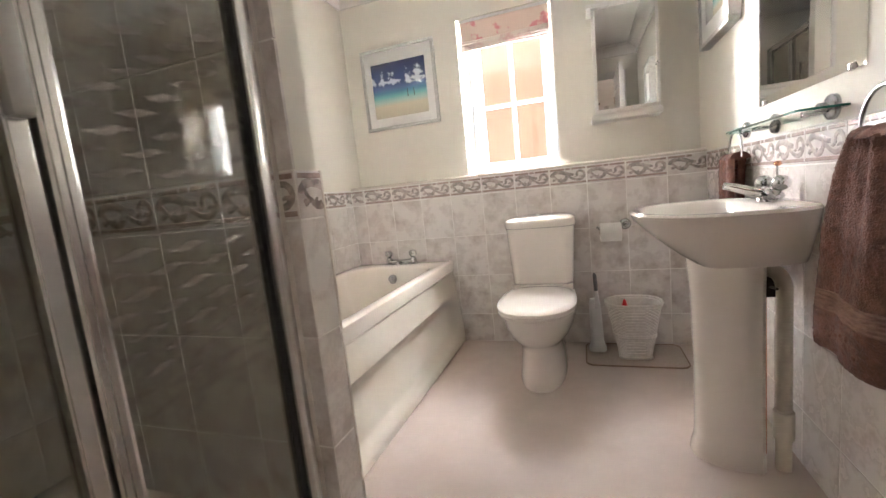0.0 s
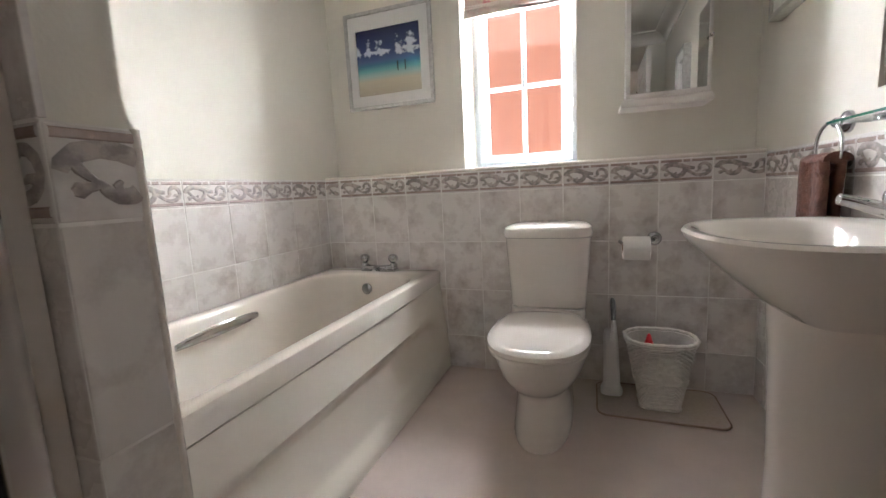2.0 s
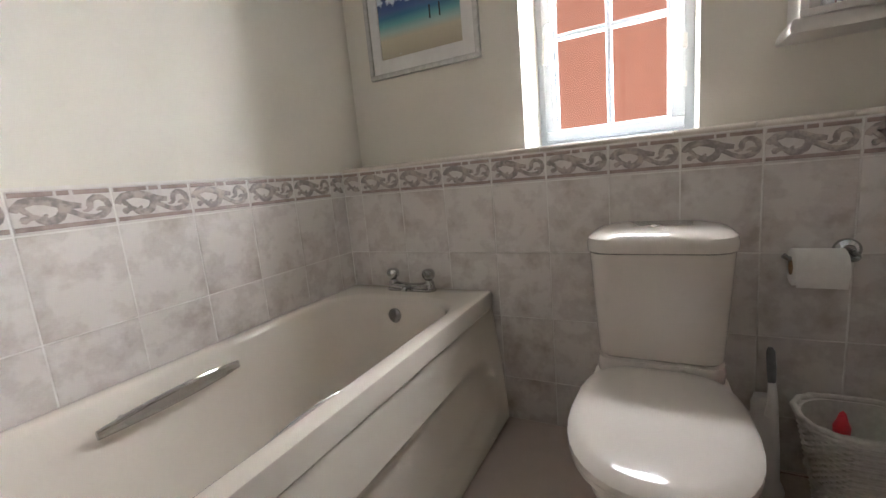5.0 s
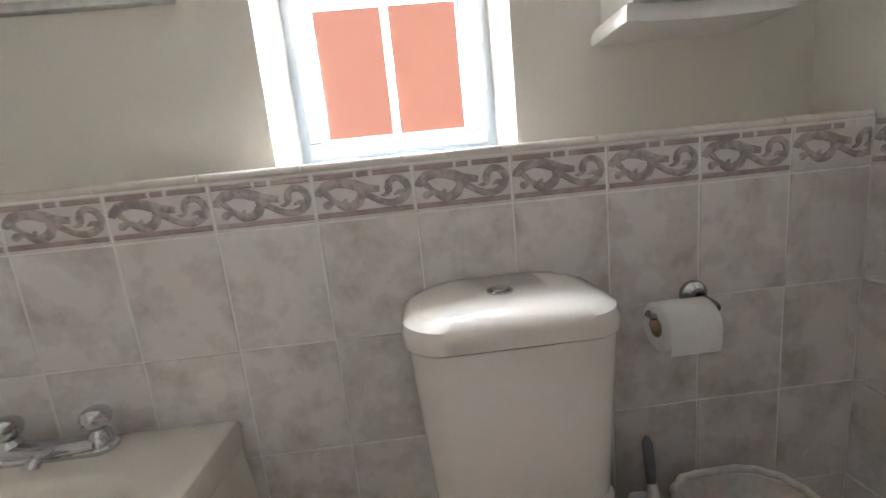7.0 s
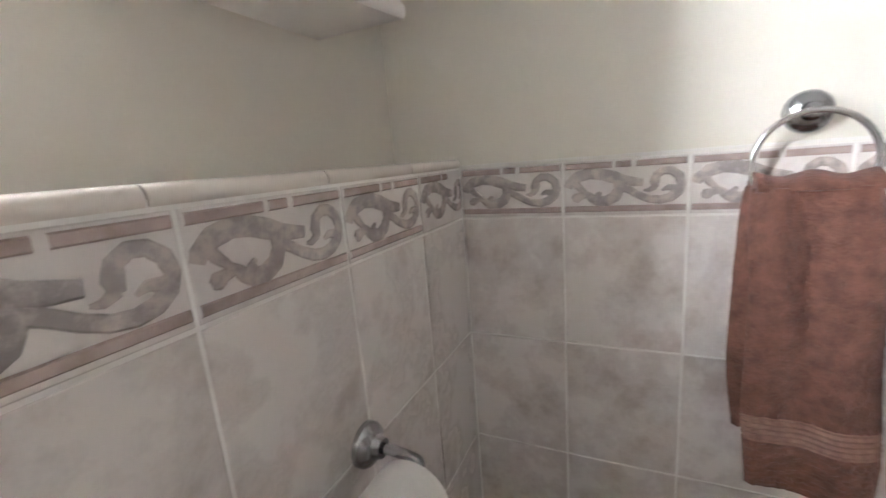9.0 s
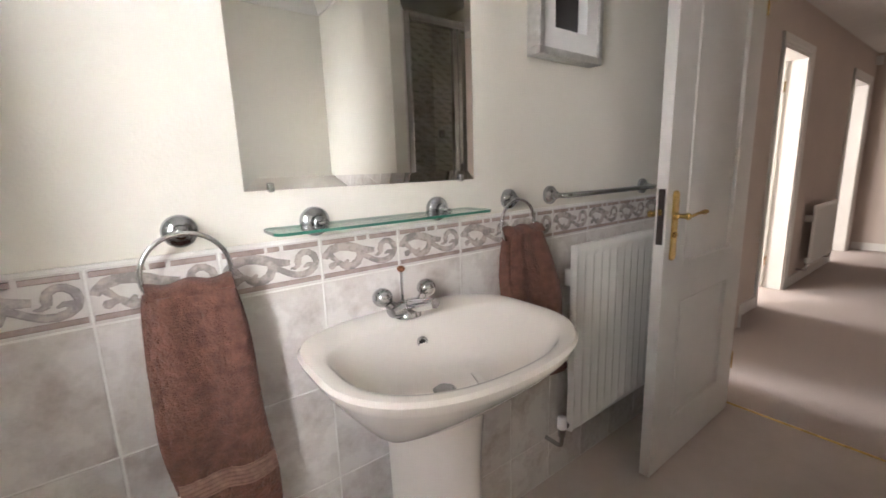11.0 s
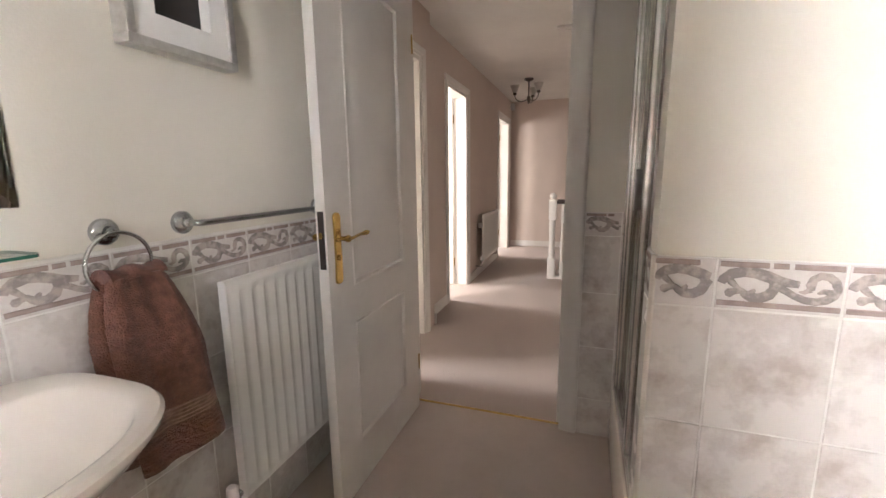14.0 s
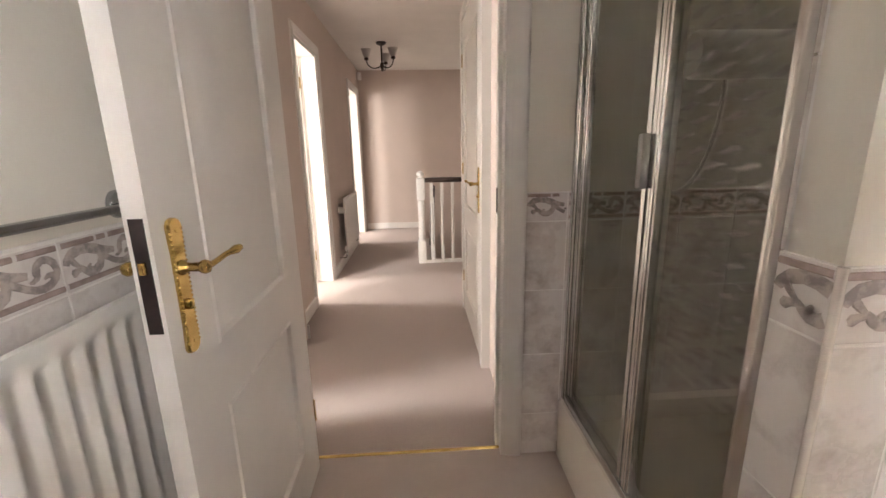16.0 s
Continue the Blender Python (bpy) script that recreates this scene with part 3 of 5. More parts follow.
def dusk_material():
    m = material("dusk_print", (0.3, 0.1, 0.03), 0.35)
    t = m.node_tree
    b = t.nodes["Principled BSDF"]
    co = t.nodes.new("ShaderNodeTexCoord")
    sep = t.nodes.new("ShaderNodeSeparateXYZ")
    t.links.new(co.outputs["Generated"], sep.inputs[0])
    n = t.nodes.new("ShaderNodeTexNoise")
    n.inputs["Scale"].default_value = 3
    t.links.new(co.outputs["Generated"], n.inputs["Vector"])
    a = t.nodes.new("ShaderNodeMath")
    a.operation = 'MULTIPLY_ADD'
    a.inputs[1].default_value = 0.35
    t.links.new(n.outputs["Fac"], a.inputs[0])
    t.links.new(sep.outputs[2], a.inputs[2])
    a2 = t.nodes.new("ShaderNodeMath")
    a2.operation = 'MULTIPLY_ADD'
    a2.inputs[1].default_value = 0.35
    t.links.new(sep.outputs[1], a2.inputs[0])
    t.links.new(a.outputs[0], a2.inputs[2])
    r = t.nodes.new("ShaderNodeValToRGB")
    e = r.color_ramp.elements
    e[0].position, e[0].color = 0.62, (0.016, 0.012, 0.012, 1)
    e[1].position, e[1].color = 1.35, (0.55, 0.33, 0.15, 1)
    for p, c in ((0.74, (0.09, 0.03, 0.015, 1)), (0.86, (0.36, 0.13, 0.04, 1)), (0.98, (0.22, 0.08, 0.03, 1))):
        q = e.new(p)
        q.color = c
    t.links.new(a2.outputs[0], r.inputs[0])
    t.links.new(r.outputs[0], b.inputs["Base Color"])
    return m


def picture(label, m, w, h, mount, frame_w, print_mat, posts=False, deep=0.022):
    """A framed print that hangs on a wall: local x across, -y out of the wall, its lower left back corner at the origin."""
    t = thing("picture", label, "picture")
    bm = bmesh.new()
    f = frame_w
    for a in ((0, w, 0, f), (0, w, h - f, h), (0, f, f, h - f), (w - f, w, f, h - f)):
        box(bm, a[0], a[1], -deep, 0, a[2], a[3], bevel=0.003)
    part("frame", bm, SILVER, t, "brushed silver frame")
    bm = bmesh.new()
    l, r, b, u = mount
    for a in ((f, w - f, f, f + b), (f, w - f, h - f - u, h - f), (f, f + l, f + b, h - f - u), (w - f - r, w - f, f + b, h - f - u)):
        box(bm, a[0], a[1], -deep + 0.008, -0.004, a[2], a[3])
    part("mount", bm, MOUNT, t, "white card mount", False)
    bm = bmesh.new()
    box(bm, f + l - 0.003, w - f - r + 0.003, -0.008, -0.002, f + b - 0.003, h - f - u + 0.003)
    p = part("print", bm, print_mat, t, "", False)
    if posts:
        for x in (0.66, 0.78):
            bm = bmesh.new()
            box(bm, f + l + x * 0.37, f + l + x * 0.37 + 0.006, -0.0095, -0.0078, f + b + 0.115, f + b + 0.165)
            part("painted_post", bm, DARK, t, "", False)
    t.matrix_basis = m
    return t


SEA = sea_material()
picture("square silver-framed print of a tropical beach under clouds", pose(-1.037, YP, 1.413), 0.518, 0.518, (0.045, 0.05, 0.055, 0.075), 0.02, SEA, True)
picture("silver-framed print of a blue sea beside the mirror", pose(XR + 0.007, 2.83, 1.50, 0, 0, -90), 0.43, 0.43, (0.07, 0.07, 0.07, 0.07), 0.02, SEA, False, 0.045)
picture("silver-framed print of an orange dusk over dark ground", pose(XR + 0.007, 1.402, 1.488, 0, 0, -90), 0.31, 0.40, (0.055, 0.055, 0.06, 0.06), 0.022, dusk_material(), False, 0.05)

# mirror cabinet
cab = thing("mirror_cabinet", "white wall cabinet with a mirrored door", "cabinet")
bm = bmesh.new()
CX0, CX1 = 0.398, 0.727
box(bm, CX0 + 0.012, CX1 - 0.008, 2.90, YP, 1.288, 1.83, bevel=0.003)
part("body", bm, GLOSS, cab)
bm = bmesh.new()
front = [(CX0 - 0.012 + (CX1 - CX0 + 0.02) * i / 14, 2.872 + 0.02 * math.sin(math.pi * i / 14)) for i in range(15)]
outline = front + [(CX1 + 0.008, YP), (CX0 - 0.012, YP)]
cxm, cym = (CX0 + CX1) / 2, 2.95
loft(bm, [[(cxm + (x - cxm) * k, y if y == YP else y + (1 - k) * 0.2, z) for x, y in outline] for z, k in ((1.254, 0.985), (1.259, 1.0), (1.271, 1.0), (1.288, 0.955))])
part("bottom_shelf", bm, GLOSS, cab)
bm = bmesh.new()
loft(bm, [[(x, y, z) for x, y in outline] for z in (1.83, 1.848)])
part("top_shelf", bm, GLOSS, cab)
bm = bmesh.new()
DX0, DX1, DZ0, DZ1 = CX0 + 0.008, CX1 - 0.004, 1.290, 1.828
for a in ((DX0, DX1, DZ0, DZ0 + 0.018), (DX0, DX1, DZ1 - 0.012, DZ1), (DX0, DX0 + 0.018, DZ0 + 0.018, DZ1 - 0.012), (DX1 - 0.012, DX1, DZ0 + 0.018, DZ1 - 0.012)):
    box(bm, a[0], a[1], 2.882, 2.899, a[2], a[3], bevel=0.002)
door = part("door", bm, GLOSS, cab)
bm = bmesh.new()
box(bm, DX0 + 0.016, DX1 - 0.010, 2.887, 2.898, DZ0 + 0.016, DZ1 - 0.010)
part("mirror_glass", bm, MIRROR, door, smooth=False)
bm = bmesh.new()
lathe(bm, (DX1 - 0.006, 2.882, 1.50), [(0, 0.006), (-0.012, 0.005), (-0.016, 0.009), (-0.022, 0.007), (-0.024, 0.001)], 'y', 14)
part("knob", bm, CHROME, door)

# wall mirror with a bevelled edge
mir = thing("wall_mirror", "frameless rectangular mirror with chamfered edges above the basin", "mirror")
bm = bmesh.new()
MY0, MY1, MZ0, MZ1 = 1.622, 2.220, 1.138, 1.99
x0, x1 = XR + 0.006, XR - 0.001
b = 0.025
loft(bm, [[(x0, MY0, MZ0), (x0, MY1, MZ0), (x0, MY1, MZ1), (x0, MY0, MZ1)], [(x1 + 0.004, MY0, MZ0), (x1 + 0.004, MY1, MZ0), (x1 + 0.004, MY1, MZ1), (x1 + 0.004, MY0, MZ1)],
          [(x1, MY0 + b, MZ0 + b), (x1, MY1 - b, MZ0 + b), (x1, MY1 - b, MZ1 - b), (x1, MY0 + b, MZ1 - b)]])
part("mirror_glass", bm, MIRROR, mir, smooth=False)
for y in (MY0 + 0.05, MY1 - 0.05):
    bm = bmesh.new()
    box(bm, XR - 0.006, XR + 0.006, y - 0.006, y + 0.006, MZ0 - 0.004, MZ0 + 0.014, bevel=0.002)
    part("clip", bm, CHROME, mir)


# round wall rosette used by rings, shelf and rail
def rosette(bm, y, z, r=0.03):
    lathe(bm, (XR + 0.007, y, z), [(0, r), (-0.009, r), (-0.013, r * 0.92), (-0.018, r * 0.6), (-0.02, r * 0.45), (-0.034, r * 0.42), (-0.038, r * 0.3), (-0.04, 0.001)], 'x', 28)


sh = thing("glass_shelf", "clear glass shelf on two round chrome brackets", "shelf")
bm = bmesh.new()
prof = rrect(XR - 0.055, 1.925, 0.055, 0.272, 0.02, 0)
loft(bm, [[(x, y, z) for x, y, _ in prof] for z in (1.056, 1.062)])
for f in bm.faces:
    f.material_index = 0 if len(f.verts) > 6 else 1
part("glass", bm, [SHELFGLASS, GREENEDGE], sh, "clear glass with a green edge", False)
for y in (2.085, 1.753):
    bm = bmesh.new()
    rosette(bm, y, 1.066, 0.032)
    box(bm, XR - 0.06, XR - 0.02, y - 0.011, y + 0.011, 1.049, 1.056, bevel=0.002)
    box(bm, XR - 0.05, XR - 0.02, y - 0.008, y + 0.008, 1.062, 1.069, bevel=0.002)
    part("bracket", bm, SATIN, sh)


def towel_ring(y):
    t = thing("towel_ring", "satin chrome towel ring on a round rose", "towel ring", "towel rings")
    bm = bmesh.new()
    rosette(bm, y, 1.073)
    part("rose", bm, SATIN, t)
    bm = bmesh.new()
    R = 0.07
    tube(bm, [(XR - 0.036, y + R * math.sin(a), 1.073 - R + R * math.cos(a)) for a in (2 * math.pi * i / 40 for i in range(41))], 0.0045, 10)
    part("ring", bm, CHROME, t)
    return t


towel_ring(2.337)
towel_ring(1.484)


def towel(label, y_top, y_bot, z_top, zf, zb, wt, wb, seed, out=0.0):
    """A hand towel pulled through a ring: front and back fall with folds."""
    rnd = random.Random(seed)
    ph = [rnd.uniform(0, 6.28) for _ in range(4)]
    t = thing("hand_towel", label, "towel", "hand towels")

    def fall(zend, xo, side, name, mat, z0, z1, shift=0.0):
        bm = bmesh.new()
        nz, ny = (30, 40) if name == "woven_band" else (60, 44)
        def pt(i, j, back):
            f = i / nz
            z = z0 + (z1 - z0) * f
            s = (z_top - z) / max(z_top - zend, 0.01)
            half = (wt + (wb - wt) * min(1, s * 2.2) ** 0.7) / 2
            u = -1 + 2 * j / ny
            yc = y_top + (y_bot - y_top) * s + shift * min(1, 3 * s)
            fold = 0.007 * math.sin(u * 4.5 + ph[0] + 1.6 * s) + 0.0035 * math.sin(u * 9 + ph[1] - 2 * s) * (1 - 0.6 * s) + 0.004 * noise.noise((u * 2 + seed, s * 3, 1.0))
            edge = 0.012 * (1 - abs(u) ** 6)
            x = xo - out * s - edge + fold - 0.010 * math.sin(math.pi * min(s, 1))
            if name == "woven_band":
                x -= 0.0022 * math.sin(f * 5 * 2 * math.pi)
            else:
                x += 0.0030 * noise.noise((u * 17 + seed, z * 105, 3.0)) + 0.0018 * noise.noise((u * 36, z * 230, seed))
            if back:
                x += 0.015 * (1 - abs(u) ** 8) + 0.002
            return (x, yc - u * half + 0.004 * math.sin(9 * s + ph[2] + u), z + 0.008 * u * math.sin(ph[3]) * s)
        rows = [[pt(i, j, False) for j in range(ny + 1)] + [pt(i, ny - j, True) for j in range(ny + 1)] for i in range(nz + 1)]
        loft(bm, rows)
        return part(name, bm, mat, t)
    fall(zf, XR - 0.058, 1, "front_fall", TOWEL, z_top, zf + 0.13)
    fall(zf, XR - 0.057, 1, "woven_band", TOWELBAND, zf + 0.13, zf + 0.085)
    fall(zf, XR - 0.058, 1, "hem", TOWEL, zf + 0.085, zf)
    fall(zb, XR - 0.022, 1, "back_fall", TOWEL, z_top, zb, 0.016)
    bm = bmesh.new()
    pts = []
    for j in range(25):
        u = -1 + j / 12
        pts.append([(XR - 0.04 + 0.034 * math.cos(a), y_top - u * wt / 2, z_top - 0.004 + (0.022 + 0.004 * math.sin(6 * u + ph[0])) * math.sin(a) ) for a in (math.pi * k / 8 for k in range(9))] + [(XR - 0.05, y_top - u * wt / 2, z_top - 0.01), (XR - 0.03, y_top - u * wt / 2, z_top - 0.01)])
    loft(bm, pts)
    part("top_fold", bm, TOWEL, t)
    return t


towel("brown terry hand towel with a ribbed band, hanging from its ring", 2.337, 2.312, 0.972, 0.492, 0.57, 0.135, 0.165, 3)
towel("brown terry hand towel with a ribbed band, hanging beside the radiator", 1.468, 1.435, 0.978, 0.525, 0.545, 0.125, 0.225, 8, 0.05)

# towel rail
rail = thing("towel_rail", "straight chrome towel rail on two round roses", "towel rail")
for y in (1.292, 0.706):
    bm = bmesh.new()
    rosette(bm, y, 1.073)
    part("rose", bm, SATIN, rail)
bm = bmesh.new()
tube(bm, [(XR - 0.03, 1.292, 1.073)] + bezier((XR - 0.04, 1.292, 1.073), (XR - 0.055, 1.292, 1.073), (XR - 0.06, 1.279, 1.073), (XR - 0.06, 1.249, 1.073), 6) + bezier((XR - 0.06, 0.75, 1.073), (XR - 0.06, 0.715, 1.073), (XR - 0.055, 0.706, 1.073), (XR - 0.03, 0.706, 1.073), 6), 0.0085, 14)
part("bar", bm, SATIN, rail)


# radiators
def radiator(label, length, z0, z1, m, pitch=0.048):
    """A panel radiator: local x along the wall, -y out of it."""
    t = thing("radiator", label, "radiator")
    bm = bmesh.new()
    n = int(length / pitch)
    prof = [(0, -0.055), (0.012, -0.065)]
    pad = (length - n * pitch) / 2
    for k in range(n):
        a = pad + k * pitch
        prof += [(a + 0.004, -0.065), (a + 0.012, -0.054), (a + pitch - 0.014, -0.054), (a + pitch - 0.005, -0.065)]
    prof += [(length - 0.012, -0.065), (length, -0.055)]
    prof = sorted(prof, key=lambda p: p[0])
    h = z1 - z0
    rows = []
    for z, k in ((z0, 0.0), (z0 + 0.012, 0.0), (z0 + 0.03, 0.0), (z0 + 0.045, 1.0), (z1 - 0.045, 1.0), (z1 - 0.03, 0.0), (z1 - 0.012, 0.0), (z1, 0.0)):
        rim = 0.008 if z in (z0, z1) else 0.0
        rows.append([(x, -0.065 + rim + (y + 0.065) * k if 0.011 < x < length - 0.011 else y + rim * 0.5, z) for x, y in prof] + [(length, -0.042, z), (0, -0.042, z)])
    loft(bm, rows)
    part("panel", bm, RADPAINT, t)
    for x in (0.06, length - 0.09):
        bm = bmesh.new()
        box(bm, x, x + 0.03, -0.042, 0.025, z1 - 0.16, z1 - 0.10)
        part("wall_bracket", bm, RADPAINT, t, smooth=False)
    for x, s in ((-0.03, 1), (length + 0.03, -1)):
        bm = bmesh.new()
        tube(bm, [(x, -0.045, z0 + 0.02), (x, -0.045, z0 - 0.03)] + bezier((x, -0.045, z0 - 0.03), (x, -0.045, z0 - 0.045), (x, -0.04, z0 - 0.052), (x, -0.025, z0 - 0.052), 5)[1:] + [(x, 0.027, z0 - 0.052)], 0.0075, 10)
        lathe(bm, (x, -0.045, z0 - 0.01), [(0, 0.012), (0.02, 0.014), (0.03, 0.014), (0.032, 0.008)], 'z', 14)
        tube(bm, [(x, -0.045, z0 + 0.015), (x + s * 0.035, -0.045, z0 + 0.025)], 0.01, 10)
        part("pipe", bm, SATIN, t)
        bm = bmesh.new()
        lathe(bm, (x, -0.045, z0 + 0.02), [(0, 0.012), (0.004, 0.017), (0.04, 0.016), (0.046, 0.012), (0.047, 0.001)], 'z', 18)
        part("valve_cap", bm, PLASTIC, t, "white plastic valve cap")
    t.matrix_basis = m
    return t


radiator("white enamelled panel radiator below the towel rail", 0.72, 0.235, 0.908, pose(XR, 1.267, 0, 0, 0, -90) @ pose(0, -0.025, 0))

# toilet
TX = 0.085
wc = thing("toilet", "ivory close-coupled ceramic toilet with closed lid", "toilet")


def egg(z, y0, y1, hw, n=36, sq=2.3, back=0.5):
    """A ring that is rounded in front (y0) and squarer at the back (y1)."""
    out = []
    ym = y0 + (y1 - y0) * back
    for i in range(n):
        a = 2 * math.pi * i / n
        c, s = math.cos(a), math.sin(a)
        ex = 2.35 if s < 0 else 4.0
        x = hw * (1 - 0.13 * max(0.0, s)) * math.copysign(abs(c) ** (2 / ex), c)
        y = ym + ((ym - y0) if s < 0 else (y1 - ym)) * math.copysign(abs(s) ** (2 / ex), s)
        out.append((TX + x, y, z))
    return out


bm = bmesh.new()
loft(bm, [egg(0, 2.232, 2.80, 0.112), egg(0.012, 2.228, 2.80, 0.115), egg(0.05, 2.234, 2.80, 0.111), egg(0.12, 2.246, 2.80, 0.104), egg(0.18, 2.252, 2.80, 0.101), egg(0.20, 2.246, 2.80, 0.106),
          egg(0.22, 2.222, 2.82, 0.128), egg(0.245, 2.190, 2.83, 0.147), egg(0.28, 2.162, 2.85, 0.162), egg(0.315, 2.146, 2.86, 0.171), egg(0.347, 2.136, 2.875, 0.175), egg(0.363, 2.136, 2.875, 0.175), egg(0.369, 2.142, 2.875, 0.171)])
part("pan", bm, CERAMIC, wc)
bm = bmesh.new()
loft(bm, [egg(0.370, 2.126, 2.60, 0.176), egg(0.372, 2.121, 2.605, 0.180), egg(0.383, 2.121, 2.605, 0.181), egg(0.386, 2.125, 2.60, 0.178)])
part("seat", bm, CERAMIC, wc)
bm = bmesh.new()
loft(bm, [egg(0.388, 2.122, 2.608, 0.179), egg(0.390, 2.116, 2.612, 0.183), egg(0.404, 2.116, 2.612, 0.183), egg(0.412, 2.124, 2.608, 0.176), egg(0.417, 2.152, 2.595, 0.152), egg(0.419, 2.24, 2.56, 0.09)])
part("lid", bm, CERAMIC, wc, "closed glossy ivory seat lid")


def tank(z, hw, yf, r=0.035, bow=0.018):
    pts = rrect(TX, (yf + 2.872) / 2, hw, (2.872 - yf) / 2, r, z, 9)
    return [(x, y - bow * (1 - ((x - TX) / hw) ** 2) if y < (yf + 2.872) / 2 else y, z) for x, y, z in pts]


bm = bmesh.new()
loft(bm, [tank(0.366, 0.158, 2.635), tank(0.40, 0.160, 2.638), tank(0.412, 0.158, 2.642)])
part("tank_shelf", bm, CERAMIC, wc)
bm = bmesh.new()
loft(bm, [tank(0.413, 0.153, 2.660, 0.04), tank(0.419, 0.159, 2.653, 0.045), tank(0.57, 0.170, 2.650, 0.05), tank(0.719, 0.180, 2.646, 0.055)])
part("cistern", bm, CERAMIC, wc)
bm = bmesh.new()
loft(bm, [tank(0.7205, 0.181, 2.646, 0.06), tank(0.724, 0.186, 2.640, 0.065), tank(0.744, 0.188, 2.638, 0.07), tank(0.760, 0.184, 2.643, 0.07), tank(0.771, 0.170, 2.658, 0.07), tank(0.778, 0.14, 2.69, 0.06), tank(0.780, 0.09, 2.73, 0.03)])
part("cistern_lid", bm, CERAMIC, wc, "glossy domed ivory cistern lid")
bm = bmesh.new()
lathe(bm, (TX - 0.006, 2.755, 0.777), [(0, 0.024), (0.006, 0.024), (0.008, 0.021), (0.006, 0.017), (0.010, 0.016), (0.011, 0.001)], 'z', 24)
part("flush_button", bm, CHROME, wc, "round chrome flush button")

# toilet roll and holder
hold = thing("toilet_roll_holder", "chrome toilet roll holder on the tiled wall", "holder")
bm = bmesh.new()
lathe(bm, (0.528, YW + 0.001, 0.687), [(0, 0.030), (-0.008, 0.030), (-0.013, 0.027), (-0.02, 0.016), (-0.03, 0.013)], 'y', 24)
part("rose", bm, SATIN, hold)
bm = bmesh.new()
tube(bm, [(0.528, YW - 0.025, 0.687)] + bezier((0.528, YW - 0.05, 0.687), (0.528, YW - 0.085, 0.685), (0.528, YW - 0.085, 0.679), (0.513, YW - 0.085, 0.678), 6) + [(0.39, YW - 0.085, 0.678), (0.378, YW - 0.085, 0.688)], 0.007, 10)
part("arm", bm, SATIN, hold)
roll = thing("toilet_roll", "white toilet paper roll on its holder", "toilet roll")
bm = bmesh.new()
RC = (0.395, YW - 0.085, 0.657)
loft(bm, [circle((x, RC[1], RC[2]), r, 'x', 36) for x, r in ((0.395, 0.021), (0.395, 0.046), (0.397, 0.049), (0.499, 0.049), (0.501, 0.046), (0.501, 0.021))], cap0=False, cap1=False)
part("paper", bm, PAPER, roll)
bm = bmesh.new()
loft(bm, [circle((x, RC[1], RC[2]), r, 'x', 28) for x, r in ((0.394, 0.019), (0.394, 0.0212), (0.502, 0.0212), (0.502, 0.019), (0.394, 0.019))], cap0=False, cap1=False)
part("core", bm, CARD, roll, "brown card core")
bm = bmesh.new()
loft(bm, [[(x, RC[1] - 0.049 + dy, z) for z, dy in ((0.657, 0), (0.632, -0.001), (0.612, 0.003), (0.612, 0.004), (0.632, 0.0), (0.657, 0.001))] for x in (0.398, 0.45, 0.498)])
part("loose_sheet", bm, PAPER, roll)

# toilet brush
br = thing("toilet_brush", "white plastic toilet brush in its holder, grey grip", "toilet brush")
BX, BY = 0.352, 2.762
bm = bmesh.new()
loft(bm, [rrect(BX, BY, 0.045, 0.042, 0.03, 0.004), rrect(BX, BY, 0.046, 0.043, 0.03, 0.02), rrect(BX, BY, 0.036, 0.036, 0.028, 0.045), rrect(BX, BY, 0.034, 0.034, 0.026, 0.06),
          rrect(BX - 0.002, BY, 0.032, 0.03, 0.02, 0.16), rrect(BX - 0.006, BY + 0.005, 0.030, 0.024, 0.018, 0.27), rrect(BX - 0.007, BY + 0.006, 0.022, 0.016, 0.012, 0.295), rrect(BX - 0.007, BY + 0.006, 0.010, 0.008, 0.006, 0.30)])
part("holder", bm, PLASTIC, br)
bm = bmesh.new()
tube(bm, [(BX + 0.006, BY - 0.022, 0.25), (BX + 0.008, BY - 0.02, 0.30), (BX + 0.006, BY - 0.012, 0.345)], 0.011, 12, radii=[0.016, 0.012, 0.009])
part("stem", bm, PLASTIC, br)
bm = bmesh.new()
tube(bm, [(BX + 0.006, BY - 0.012, 0.340), (BX + 0.005, BY - 0.008, 0.380), (BX + 0.002, BY - 0.004, 0.430), (BX + 0.001, BY - 0.003, 0.442)], 0.01, 12, radii=[0.009, 0.0115, 0.0105, 0.005])
part("grip", bm, GREYPLASTIC, br, "dark grey rubber grip")

# basket
bk = thing("waste_basket", "white woven wicker waste basket on the mat", "basket")
KX, KY, KH = 0.535, 2.705, 0.288


def kring(z, dr=0.0, n=48):
    f = z / KH
    hx, hy, r = 0.072 + 0.058 * f + dr, 0.062 + 0.038 * f + dr, 0.03 + 0.06 * f
    return rrect(KX, KY, hx, hy, r, 0.008 + z, n // 4)


